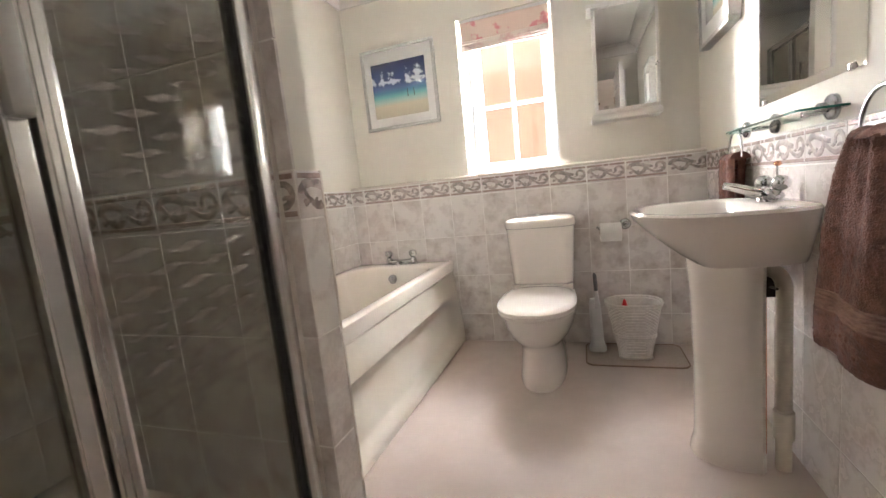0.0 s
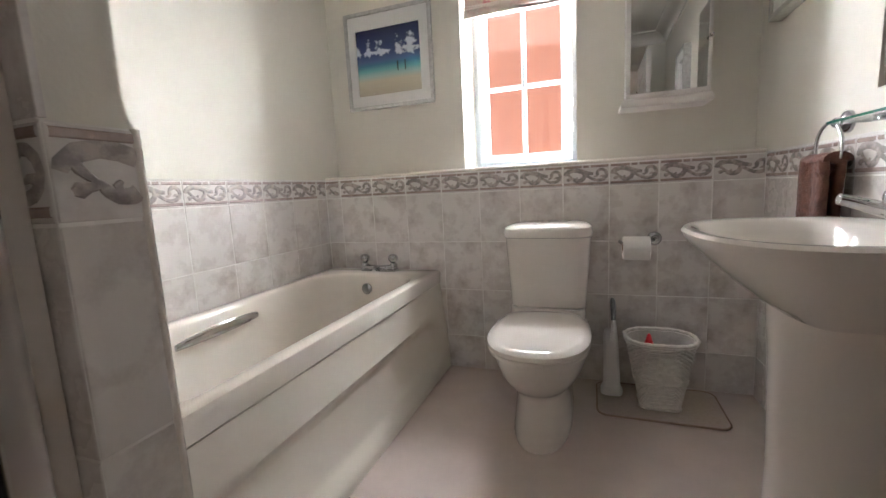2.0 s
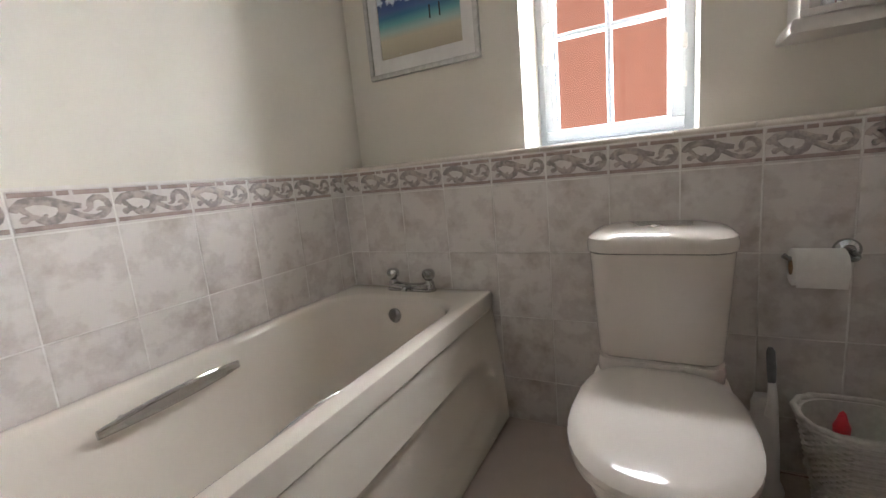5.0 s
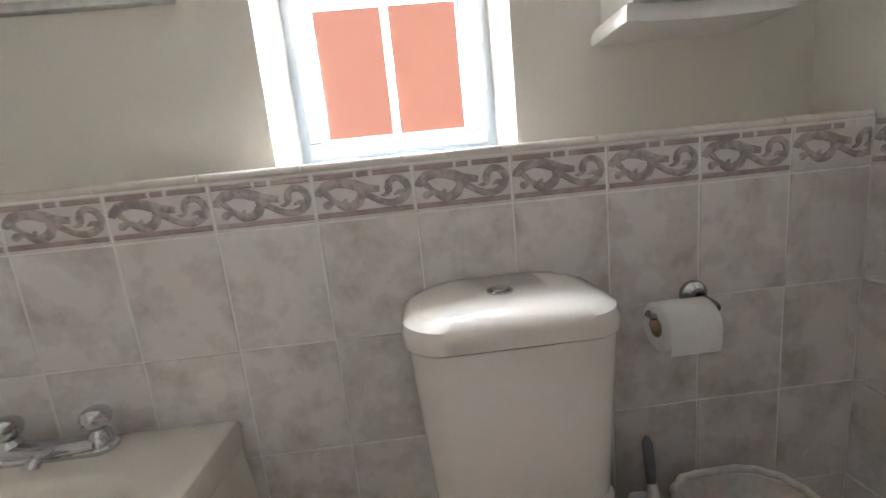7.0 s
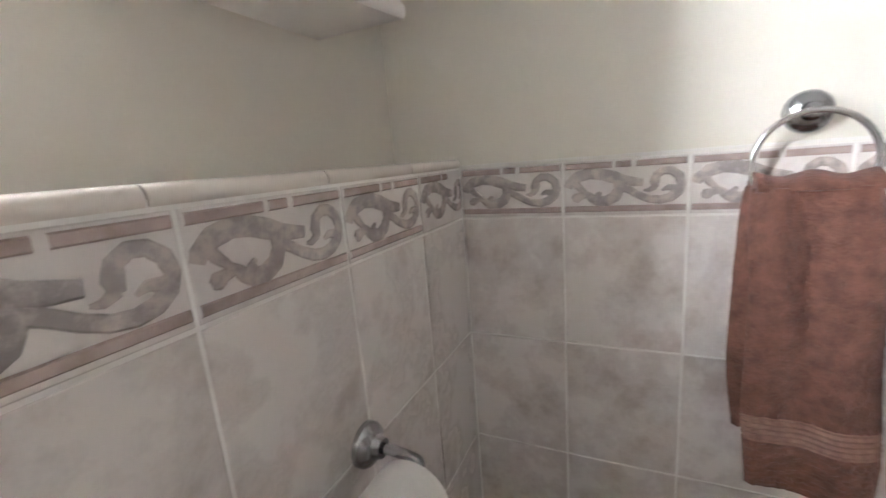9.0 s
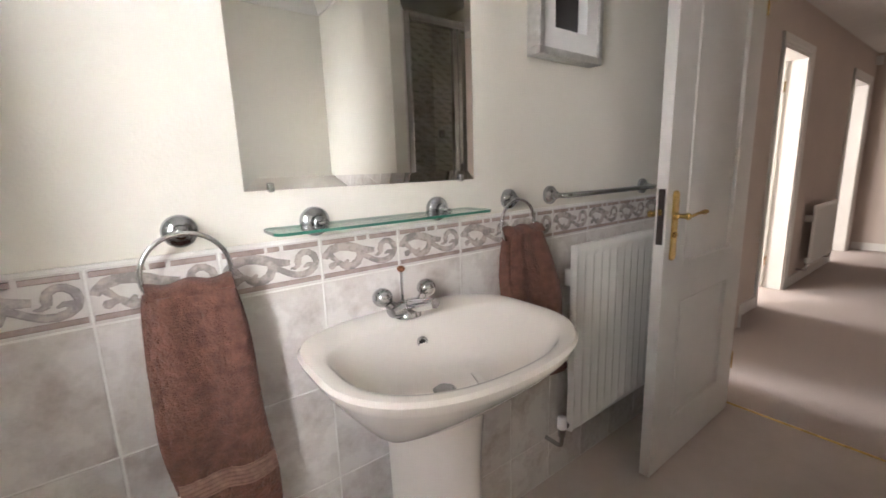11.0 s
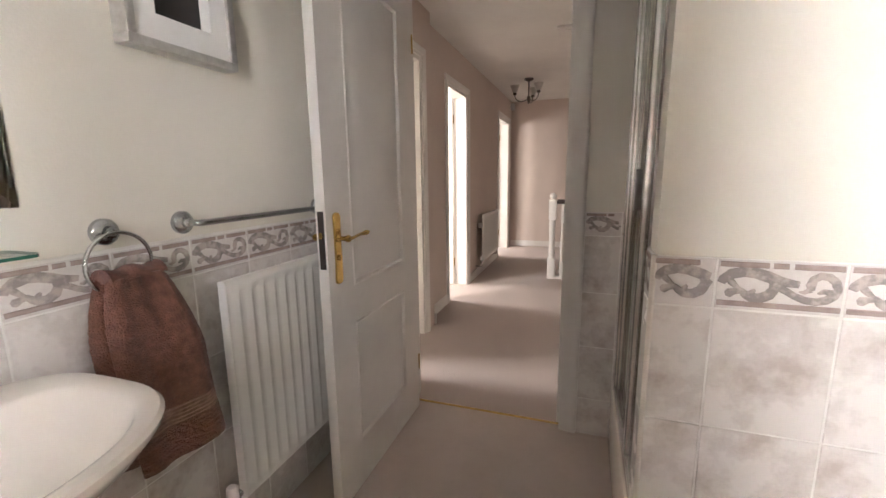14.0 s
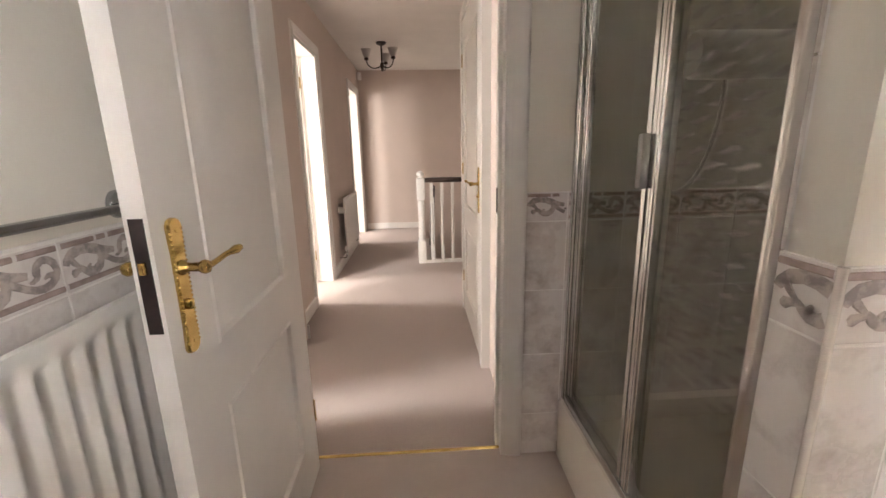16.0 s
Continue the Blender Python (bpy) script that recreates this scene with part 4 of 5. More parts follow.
bm = bmesh.new()
loft(bm, [kring(0.0, -0.006), kring(KH - 0.004, -0.004), kring(KH - 0.004, -0.008), kring(0.01, -0.010)])
part("liner", bm, WICKER, bk)
bm = bmesh.new()
NS = 40
for row in range(34):
    z = 0.006 + row * (KH - 0.02) / 34
    base = kring(z, 0.0, 160)
    pts = []
    for i, p in enumerate(base):
        w = 0.0035 * math.sin(2 * math.pi * (i * NS / 2 / len(base)) + (math.pi if row % 2 else 0))
        d = Vector((p[0] - KX, p[1] - KY, 0)).normalized()
        pts.append(Vector(p) + d * w)
    rings = [[q + Vector((0, 0, 0.0042 * math.sin(a))) + (q - Vector((KX, KY, q.z))).normalized() * 0.0032 * math.cos(a) for a in (0, 1.57, 3.14, 4.71)] for q in pts]
    loft(bm, rings + [rings[0]], cap0=False, cap1=False)
part("weave", bm, WICKER, bk)["kind"] = "stuff"
for z, r in ((KH, 0.008), (KH - 0.012, 0.006), (0.115, 0.006), (0.125, 0.005), (0.002, 0.007)):
    bm = bmesh.new()
    base = [Vector(p) for p in kring(z, 0.003, 96)]
    rings = [[q + Vector((0, 0, r * math.sin(a))) + (q - Vector((KX, KY, q.z))).normalized() * r * (math.cos(a) + 0.25 * math.sin(i * 0.9)) for a in (2 * math.pi * k / 8 for k in range(8))] for i, q in enumerate(base)]
    loft(bm, rings + [rings[0]], cap0=False, cap1=False)
    part("braided_rim", bm, WICKER, bk)
bot = thing("cleaner_bottle", "white bottle with a red cap inside the basket", "bottle")
bm = bmesh.new()
lathe(bm, (0.495, 2.715, 0.02), [(0, 0.03), (0.13, 0.032), (0.175, 0.028), (0.21, 0.016), (0.226, 0.014)], 'z', 20)
part("bottle_body", bm, PLASTIC, bot)
bm = bmesh.new()
lathe(bm, (0.495, 2.715, 0.245), [(0, 0.017), (0.02, 0.018), (0.035, 0.012), (0.055, 0.007), (0.062, 0.001)], 'z', 18)
part("cap", bm, RED, bot, "pointed red plastic cap")

mat_ = thing("bath_mat", "thin beige mat with a brown bound edge", "mat")
bm = bmesh.new()
loft(bm, [rrect(0.529, 2.705, 0.237, 0.150, 0.045, z) for z in (0.0, 0.006)])
part("mat_top", bm, MAT, mat_)
bm = bmesh.new()
e = [Vector(p) for p in rrect(0.529, 2.705, 0.239, 0.152, 0.046, 0.004, 12)]
tube(bm, e + [e[0]], 0.004, 8)
part("binding", bm, MATEDGE, mat_, "brown bound edge")

# bath
bath = thing("bath", "ivory acrylic bath with chrome grips and a curved side panel", "bath")
BX0, BX1, BY0, BY1, BZ = XL + 0.001, -0.482, 1.204, YW - 0.002, 0.530
bcx, bcy, bhx, bhy = (BX0 + BX1) / 2, (BY0 + BY1) / 2, (BX1 - BX0) / 2, (BY1 - BY0) / 2


def well(z, l, r, f, b, rad, n=14):
    """An inner ring: insets from the left, right, foot (window) and back ends."""
    return rrect((BX0 + l + BX1 - r) / 2, (BY0 + b + BY1 - f) / 2, (BX1 - r - BX0 - l) / 2, (BY1 - f - BY0 - b) / 2, rad, z, n)


bm = bmesh.new()
R0 = lambda z, k, rad: well(z, k, k, k, k, rad)
loft(bm, [R0(BZ - 0.066, 0.003, 0.012), R0(BZ - 0.014, 0.0, 0.012), R0(BZ - 0.004, 0.004, 0.012), R0(BZ, 0.014, 0.016),
          well(BZ, 0.045, 0.050, 0.130, 0.12, 0.17), well(BZ - 0.004, 0.053, 0.058, 0.138, 0.128, 0.17), well(BZ - 0.016, 0.061, 0.066, 0.146, 0.14, 0.17),
          well(BZ - 0.10, 0.076, 0.082, 0.156, 0.19, 0.16), well(BZ - 0.20, 0.095, 0.10, 0.168, 0.25, 0.15), well(BZ - 0.31, 0.115, 0.12, 0.180, 0.29, 0.14), well(BZ - 0.365, 0.135, 0.14, 0.205, 0.35, 0.14), well(BZ - 0.385, 0.18, 0.185, 0.26, 0.43, 0.12)], cap0=False)
part("tub", bm, ACRYLIC, bath)
bm = bmesh.new()
rows = []
NY = 60
for j in range(NY + 1):
    v = j / NY
    y = BY0 + 0.004 + (BY1 - BY0 - 0.008) * v
    col = []
    for i in range(25):
        s = i / 24
        z = 0.006 + s * (BZ - 0.078)
        x = -0.448 - 0.042 * s ** 1.3
        # long scooped hollow in the panel's lower half
        cu, cs = (v - 0.5) / 0.455, (s - 0.40) / 0.31
        d = abs(cu) ** 8 + abs(cs) ** 3
        if d < 1:
            x -= 0.030 * min(1, (1 - d) * 1.5) ** 1.1
        col.append((x, y, z))
    rows.append(col + [(-0.54, y, BZ - 0.072), (-0.54, y, 0.006)])
loft(bm, rows)
part("side_panel", bm, PANEL, bath, "cream moulded panel with a long scooped hollow")
bm = bmesh.new()
box(bm, -0.50, -0.452, BY0 + 0.004, BY1 - 0.004, 0.0, 0.006)
part("plinth", bm, PANEL, bath, smooth=False)


def grip(x, s, name):
    bm = bmesh.new()
    ya, yb, z = 1.815, 2.185, 0.462
    pts = bezier((x + s * 0.012, ya, z - 0.004), (x + s * 0.035, ya + 0.09, z + 0.012), (x + s * 0.035, yb - 0.09, z + 0.014), (x + s * 0.012, yb, z + 0.004), 18)
    rings = []
    for i, p in enumerate(pts):
        w = 0.012 + 0.010 * math.sin(math.pi * i / 18)
        rings.append([p + Vector((0.006 * math.cos(a), 0, w * math.sin(a))) for a in (2 * math.pi * k / 12 for k in range(12))])
    loft(bm, rings)
    for y in (ya + 0.06, yb - 0.06):
        lathe(bm, (x, y, z), [(s * -0.01, 0.010), (s * 0.028, 0.008)], 'x', 12)
    part(name, bm, CHROME, bath, "chrome grab handle")


grip(XL + 0.082, 1, "grip")
grip(BX1 - 0.088, -1, "grip")
bm = bmesh.new()
lathe(bm, (-0.842, BY1 - 0.152, 0.452), [(0.02, 0.026), (0.0, 0.029), (-0.006, 0.029), (-0.010, 0.024), (-0.012, 0.012), (-0.014, 0.001)], 'y', 28)
part("overflow", bm, SATIN, bath, "round chrome overflow plate")
bm = bmesh.new()
lathe(bm, (-0.82, 2.50, 0.171), [(0, 0.03), (0.003, 0.03), (0.004, 0.02), (0.001, 0.001)], 'z', 24)
part("waste", bm, CHROME, bath)

tap = thing("bath_tap", "chrome bath mixer tap with two round heads", "tap")
bm = bmesh.new()
TY = 2.822
pts = [(-0.899, TY, 0.550), (-0.864, TY, 0.545), (-0.814, TY, 0.541), (-0.764, TY, 0.545), (-0.729, TY, 0.550)]
rings = [[Vector(p) + Vector((0, 0.025 * math.cos(a), 0.017 * math.sin(a))) for a in (2 * math.pi * k / 14 for k in range(14))] for p in pts]
loft(bm, rings)
for x in (-0.899, -0.729):
    lathe(bm, (x, TY, BZ), [(0, 0.027), (0.008, 0.027), (0.012, 0.022), (0.035, 0.020), (0.045, 0.012)], 'z', 20)
loft(bm, [rrect(-0.814, TY, 0.108, 0.027, 0.025, BZ), rrect(-0.814, TY, 0.108, 0.027, 0.025, BZ + 0.006), rrect(-0.814, TY, 0.103, 0.022, 0.021, BZ + 0.010)])
part("body", bm, CHROME, tap)
bm = bmesh.new()
tube(bm, bezier((-0.814, TY, 0.547), (-0.814, TY - 0.03, 0.540), (-0.814, TY - 0.05, 0.560), (-0.814, TY - 0.06, 0.540), 10), 0.012, 14)
part("spout", bm, CHROME, tap)
for x in (-0.899, -0.729):
    bm = bmesh.new()
    lathe(bm, (x, TY, 0.573), [(0, 0.012), (0.006, 0.016), (0.014, 0.024), (0.026, 0.027), (0.038, 0.024), (0.045, 0.016), (0.048, 0.001)], 'z', 20)
    part("tap_head", bm, CHROME, tap)

# basin on its pedestal
bas = thing("basin", "ivory ceramic pedestal basin", "basin")
PY, RZ = 1.908, 0.828


BC = XR - 0.245


def bowl(z, front, back, hw, ef=2.3, eb=4.5, n=72):
    """A level ring about the bowl's middle: rounded in front, squarer towards the wall."""
    out = []
    for i in range(n):
        a = 2 * math.pi * (i + 0.5) / n
        ca, sa = math.cos(a), math.sin(a)
        e = ef if ca < 0 else eb
        x = (front if ca < 0 else back) * math.copysign(abs(ca) ** (2 / e), ca)
        y = hw * math.copysign(abs(sa) ** (2 / (2.3 if ca < 0 else 3.0)), sa)
        out.append((BC + x, PY + y * (1 - 0.10 * max(0, ca) ** 2), z))
    return out


bm = bmesh.new()
W0 = 0.243
loft(bm, [bowl(0.662, 0.05, W0, 0.165), bowl(0.69, 0.09, W0, 0.195), bowl(0.73, 0.135, W0, 0.225), bowl(0.77, 0.178, W0, 0.255), bowl(0.797, 0.203, W0, 0.272), bowl(0.811, 0.213, W0, 0.282), bowl(0.821, 0.215, W0, 0.285), bowl(0.828, 0.209, W0 - 0.004, 0.279), bowl(0.829, 0.198, W0 - 0.010, 0.268),
          bowl(0.826, 0.186, 0.150, 0.252), bowl(0.819, 0.180, 0.141, 0.243), bowl(0.795, 0.170, 0.130, 0.228), bowl(0.755, 0.148, 0.112, 0.195), bowl(0.715, 0.112, 0.088, 0.145), bowl(0.695, 0.065, 0.055, 0.08), bowl(0.690, 0.02, 0.02, 0.02)])
part("bowl", bm, CERAMIC, bas)
bm = bmesh.new()


def ped(z, front, hw):
    out = []
    for i in range(25):
        a = -math.pi / 2 + math.pi * i / 24
        out.append((0.80 - front * abs(math.cos(a)) ** 0.8, PY + hw * math.copysign(abs(math.sin(a)) ** 0.85, math.sin(a)), z))
    return out + [(x + 0.012, PY + (y - PY) * 0.88, z) for x, y, z in reversed(out)]


loft(bm, [ped(0.0, 0.175, 0.105), ped(0.02, 0.172, 0.103), ped(0.06, 0.162, 0.096), ped(0.3, 0.158, 0.094), ped(0.55, 0.165, 0.098), ped(0.70, 0.178, 0.106)])
part("pedestal", bm, CERAMIC, bas, "fluted ivory ceramic pedestal")
bm = bmesh.new()
lathe(bm, (XR - 0.122, PY - 0.006, 0.772), [(0.012, 0.013), (-0.004, 0.015), (-0.006, 0.012), (-0.003, 0.008)], 'x', 20)
part("overflow", bm, CHROME, bas)
# solid near-black disc, coloured as the shade inside the overflow opening
bm = bmesh.new()
lathe(bm, (XR - 0.124, PY - 0.006, 0.772), [(0.002, 0.0085), (-0.002, 0.008)], 'x', 16)
part("overflow_dark_disc", bm, DARK, bas)
bm = bmesh.new()
lathe(bm, (XR - 0.215, PY, RZ - 0.138), [(0, 0.026), (0.004, 0.026), (0.005, 0.02), (0.008, 0.019), (0.009, 0.001)], 'z', 24)
part("waste", bm, SATIN, bas, "round chrome waste")

btap = thing("basin_tap", "chrome basin mixer with two round heads and copper pop-up knob", "tap")
bm = bmesh.new()
bx = XR - 0.075
rings = []
for i in range(13):
    y = PY - 0.045 + 0.07 * 0 + 0.09 * i / 12
    h = 0.014 + 0.010 * math.sin(math.pi * i / 12)
    rings.append([(bx - 0.005 * math.sin(math.pi * i / 12) + 0.022 * math.cos(a), y, RZ + 0.018 + h * math.sin(a)) for a in (2 * math.pi * k / 14 for k in range(14))])
loft(bm, rings)
lathe(bm, (bx, PY, RZ), [(0, 0.034), (0.01, 0.032), (0.02, 0.026)], 'z', 24)
for s in (-1, 1):
    tube(bm, [(bx, PY + s * 0.035, RZ + 0.025), (bx + 0.004, PY + s * 0.052, RZ + 0.042)], 0.012, 12)
part("body", bm, CHROME, btap)
bm = bmesh.new()
tube(bm, bezier((bx - 0.005, PY, RZ + 0.022), (bx - 0.05, PY, RZ + 0.034), (bx - 0.085, PY, RZ + 0.050), (bx - 0.118, PY, RZ + 0.058), 10), 0.012, 14, radii=[0.017 - 0.0006 * i for i in range(11)])
part("spout", bm, CHROME, btap)
for s in (-1, 1):
    bm = bmesh.new()
    ball(bm, (bx + 0.006, PY + s * 0.061, RZ + 0.055), 0.024, 18, sz=0.92)
    part("tap_head", bm, CHROME, btap)
bm = bmesh.new()
tube(bm, [(bx + 0.02, PY, RZ + 0.03), (bx + 0.02, PY, RZ + 0.104)], 0.0035, 10)
part("pop_up_rod", bm, CHROME, btap)
bm = bmesh.new()
ball(bm, (bx + 0.02, PY, RZ + 0.110), 0.010, 14, sz=0.8)
part("pop_up_knob", bm, COPPER, btap, "copper pop-up knob")

pip = thing("basin_pipework", "cream waste pipe and supply pipes behind the pedestal", "pipe")
bm = bmesh.new()
tube(bm, [(0.865, 1.845, 0.0), (0.865, 1.845, 0.56)] + bezier((0.865, 1.845, 0.56), (0.865, 1.845, 0.61), (0.855, 1.86, 0.625), (0.835, 1.90, 0.625), 8), 0.021, 18)
lathe(bm, (0.865, 1.845, 0.10), [(0, 0.021), (0.004, 0.027), (0.09, 0.027), (0.094, 0.021)], 'z', 18)
part("waste_pipe", bm, WASTEPIPE, pip)
for dy in (0.075, 0.10):
    bm = bmesh.new()
    tube(bm, [(0.84, 1.845 + dy, 0.0), (0.84, 1.845 + dy, 0.76)], 0.0075, 10)
    part("supply_pipe", bm, COPPER if dy < 0.08 else WASTEPIPE, pip)
bm = bmesh.new()
box(bm, 0.825, 0.855, 1.872, 1.90, 0.54, 0.60, bevel=0.004)
tube(bm, [(0.84, 1.885, 0.57), (0.84, 1.845, 0.577), (0.84, 1.825, 0.578)], 0.004, 8)
part("isolating_valve", bm, DARKMETAL, pip)

# bathroom door, open against the towel rail
dr = thing("door_1", "white six-foot panelled door standing open, brass lever handle", "door", kind="structure")
LW, LH, TH = 0.734, 1.985, 0.036


def panelled(bm, w, h, th, panels, sink=0.008):
    """A moulded leaf: local x from the hinge, y through its thickness."""
    box(bm, 0, w, 0.0095, th - 0.0095, 0, h)
    for side in (0, 1):
        ya, yb = (0.0, 0.0095) if side == 0 else (th, th - 0.0095)
        xs = sorted({0, w} | {p[0] for p in panels} | {p[1] for p in panels})
        zs = sorted({0, h} | {p[2] for p in panels} | {p[3] for p in panels})
        for a, b in zip(xs, xs[1:]):
            for c, d in zip(zs, zs[1:]):
                if any(p[0] <= a and b <= p[1] and p[2] <= c and d <= p[3] for p in panels):
                    continue
                box(bm, a, b, min(ya, yb), max(ya, yb), c, d)
        for p in panels:
            g = 0.022
            s = 1 if side == 0 else -1
            q = [(p[0], p[2]), (p[1], p[2]), (p[1], p[3]), (p[0], p[3])]
            ring = lambda k, y: [(x + (k if x == p[0] else -k), y, z + (k if z == p[2] else -k)) for x, z in q]
            loft(bm, [ring(0, ya), ring(0.004, ya - s * 0.004), ring(0.010, ya - s * 0.002), ring(0.016, ya + s * 0.009), ring(g + 0.004, ya + s * 0.009), ring(g + 0.034, ya + s * 0.001)], cap0=False)


bm = bmesh.new()
panelled(bm, LW, LH, TH, [(0.15, LW - 0.148, 0.18, 0.66), (0.15, LW - 0.148, 0.795, 1.85)])
leaf = part("leaf", bm, GLOSS, dr, "", True)


def lever(parent, m, flip=1):
    bm = bmesh.new()
    outline = [(-0.02, -0.105)] + [(0.02 * math.sin(a), -0.105 - 0.015 * math.cos(a)) for a in (math.pi * (i / 8 - 0.5) for i in range(9))] + [(0.02, -0.105), (0.017, -0.06), (0.0165, 0.0), (0.017, 0.06), (0.02, 0.105)] + [(0.02 * math.cos(a), 0.105 + 0.015 * math.sin(a)) for a in (math.pi * i / 8 for i in range(9))] + [(-0.017, 0.06), (-0.0165, 0), (-0.017, -0.06)]
    loft(bm, [[(x, 0, z) for x, z in outline], [(x, -0.004, z) for x, z in outline], [(x * 0.86, -0.007, z * 0.985) for x, z in outline]])
    lathe(bm, (0, -0.006, 0.035), [(0, 0.014), (-0.004, 0.013), (-0.008, 0.009), (-0.014, 0.0075), (-0.030, 0.0085), (-0.034, 0.011), (-0.037, 0.0085)], 'y', 16)
    for k in range(26):
        for sx in (-1, 1):
            lathe(bm, (sx * 0.0165, -0.0055, -0.10 + k * 0.008), [(0.003, 0.003), (0, 0.0035), (-0.003, 0.001)], 'y', 6)
    hand = part("handle_plate", bm, BRASS, parent, "polished brass handle plate")
    hand.matrix_local = m
    bm = bmesh.new()
    lathe(bm, (0, -0.043, 0.035), [(0.007, 0.006), (0.004, 0.011), (-0.002, 0.0125), (-0.008, 0.010), (-0.012, 0.001)], 'y', 16)
    tube(bm, [(flip * -0.006, -0.044, 0.035), (flip * -0.022, -0.046, 0.034), (flip * -0.042, -0.050, 0.038), (flip * -0.058, -0.054, 0.042), (flip * -0.070, -0.057, 0.043), (flip * -0.088, -0.060, 0.044), (flip * -0.102, -0.062, 0.045), (flip * -0.110, -0.063, 0.0455)], 0.007, 12, radii=[0.007, 0.0055, 0.005, 0.005, 0.0055, 0.009, 0.0065, 0.0015])
    part("lever", bm, BRASS, hand, "brass scroll lever")
    bm = bmesh.new()
    lathe(bm, (0, -0.007, -0.03), [(0, 0.010), (-0.006, 0.009), (-0.008, 0.005)], 'y', 14)
    for z in (-0.098, 0.098):
        lathe(bm, (0, -0.0065, z), [(0, 0.004), (-0.0015, 0.003)], 'y', 8)
    part("keyhole", bm, BRASS, hand)
    return hand


# local +y of the leaf faces the room
lever(dr, pose(LW - 0.056, 0, 0.945), 1)
lever(dr, pose(LW - 0.056, TH, 0.945, 0, 0, 180), -1)
bm = bmesh.new()
box(bm, LW - 0.002, LW + 0.0012, 0.007, 0.029, 0.885, 1.072)
part("latch_plate", bm, LOCKPLATE, dr, "dark metal lock plate", False)
bm = bmesh.new()
box(bm, LW, LW + 0.008, 0.013, 0.023, 0.985, 1.005, bevel=0.002)
part("latch", bm, BRASS, dr)
for z in (0.2, 1.72):
    bm = bmesh.new()
    lathe(bm, (-0.004, TH, z), [(0, 0.006), (0.08, 0.006)], 'z', 12)
    part("hinge", bm, BRASS, dr)
dr.matrix_basis = pose(0.690 + TH, YD + 0.014, 0.008, 0, 0, 90.3)

# door frame
bm = bmesh.new()
FR = 0.03
for a in ((-0.023, -0.010, 0.13, YD), (0.735, 0.747, 0.13, YD)):
    box(bm, a[0], a[1], a[2], a[3], 0, 2.015)
box(bm, -0.010, 0.735, 0.13, YD, 2.003, 2.015)
box(bm, -0.010, 0.002, 0.165, 0.20, 0, 2.003)
frame1 = structure("door_frame", bm, GLOSS, "white gloss painted door lining", "door frame")


def architrave(bm, x0, x1, top, y, s, w=0.068, z0=0.0):
    """Moulded casing around an opening in a wall across y; s: the way that it faces."""
    prof = [(0, 0), (0, 0.010), (0.010, 0.013), (0.016, 0.013), (0.022, 0.017), (0.040, 0.017), (0.046, 0.020), (w - 0.008, 0.020), (w, 0.014), (w, 0)]
    pth = [(x0, z0, -1, 0), (x0, top, -1, 1), (x1, top, 1, 1), (x1, z0, 1, 0)]
    loft(bm, [[(x + dx * u, y + s * v, z + dz * u) for u, v in prof] for x, z, dx, dz in pth])


bm = bmesh.new()
architrave(bm, -0.018, 0.743, 2.009, YD - 0.007, 1)
part("architrave", bm, GLOSS, frame1)
bm = bmesh.new()
architrave(bm, -0.018, 0.743, 2.009, 0.13, -1)
part("architrave", bm, GLOSS, frame1)
bm = bmesh.new()
box(bm, 0.0005, 0.0030, 0.170, 0.192, 0.95, 1.04)
part("strike_plate", bm, LOCKPLATE, frame1, smooth=False)
bm = bmesh.new()
loft(bm, [[(x, 0.205 + dy, dz) for dy, dz in ((-0.009, 0.0), (-0.006, 0.003), (0, 0.004), (0.006, 0.003), (0.009, 0.0))] for x in (-0.010, 0.735)])
structure("threshold_strip", bm, BRASS, "brass threshold strip between vinyl and carpet", "threshold")

# shower enclosure
TRX = -0.225
tray = thing("shower_tray", "cream shower tray behind the folding glass door", "shower tray")
bm = bmesh.new()
cx, cy, hx, hy = (XL + TRX) / 2, (YD + 1.111) / 2, (TRX - XL) / 2 - 0.001, (1.111 - YD) / 2 - 0.002
loft(bm, [rrect(cx, cy, hx, hy, 0.012, 0), rrect(cx, cy, hx, hy, 0.012, 0.232), rrect(cx, cy, hx - 0.006, hy - 0.006, 0.014, 0.243), rrect(cx, cy, hx - 0.07, hy - 0.05, 0.05, 0.243), rrect(cx, cy, hx - 0.085, hy - 0.065, 0.06, 0.18), rrect(cx, cy, hx - 0.2, hy - 0.18, 0.05, 0.172)])
part("tray", bm, ACRYLIC, tray)
bm = bmesh.new()
lathe(bm, (cx + 0.18, cy + 0.2, 0.176), [(0, 0.045), (0.005, 0.045), (0.008, 0.03), (0.009, 0.001)], 'z', 24)
part("drain", bm, CHROME, tray)

enc = thing("shower_enclosure", "aluminium framed shower enclosure with etched glass", "shower enclosure")
SXC = -0.262
SZ0b, SZ1b = 0.245, 2.02


def post(y0, y1, x0=SXC - 0.022, x1=SXC + 0.022, z0=SZ0b, z1=SZ1b, plain=False):
    bm = bmesh.new()
    box(bm, x0, x1, y0, y1, z0, z1, bevel=0.004)
    # grooves of the extrusion
    for k in () if plain else (0.3, 0.62):
        box(bm, x1 - 0.001, x1 + 0.003, y0 + (y1 - y0) * k - 0.004, y0 + (y1 - y0) * k + 0.004, z0 + 0.004, z1 - 0.004)
    return part("post", bm, ALU, enc)


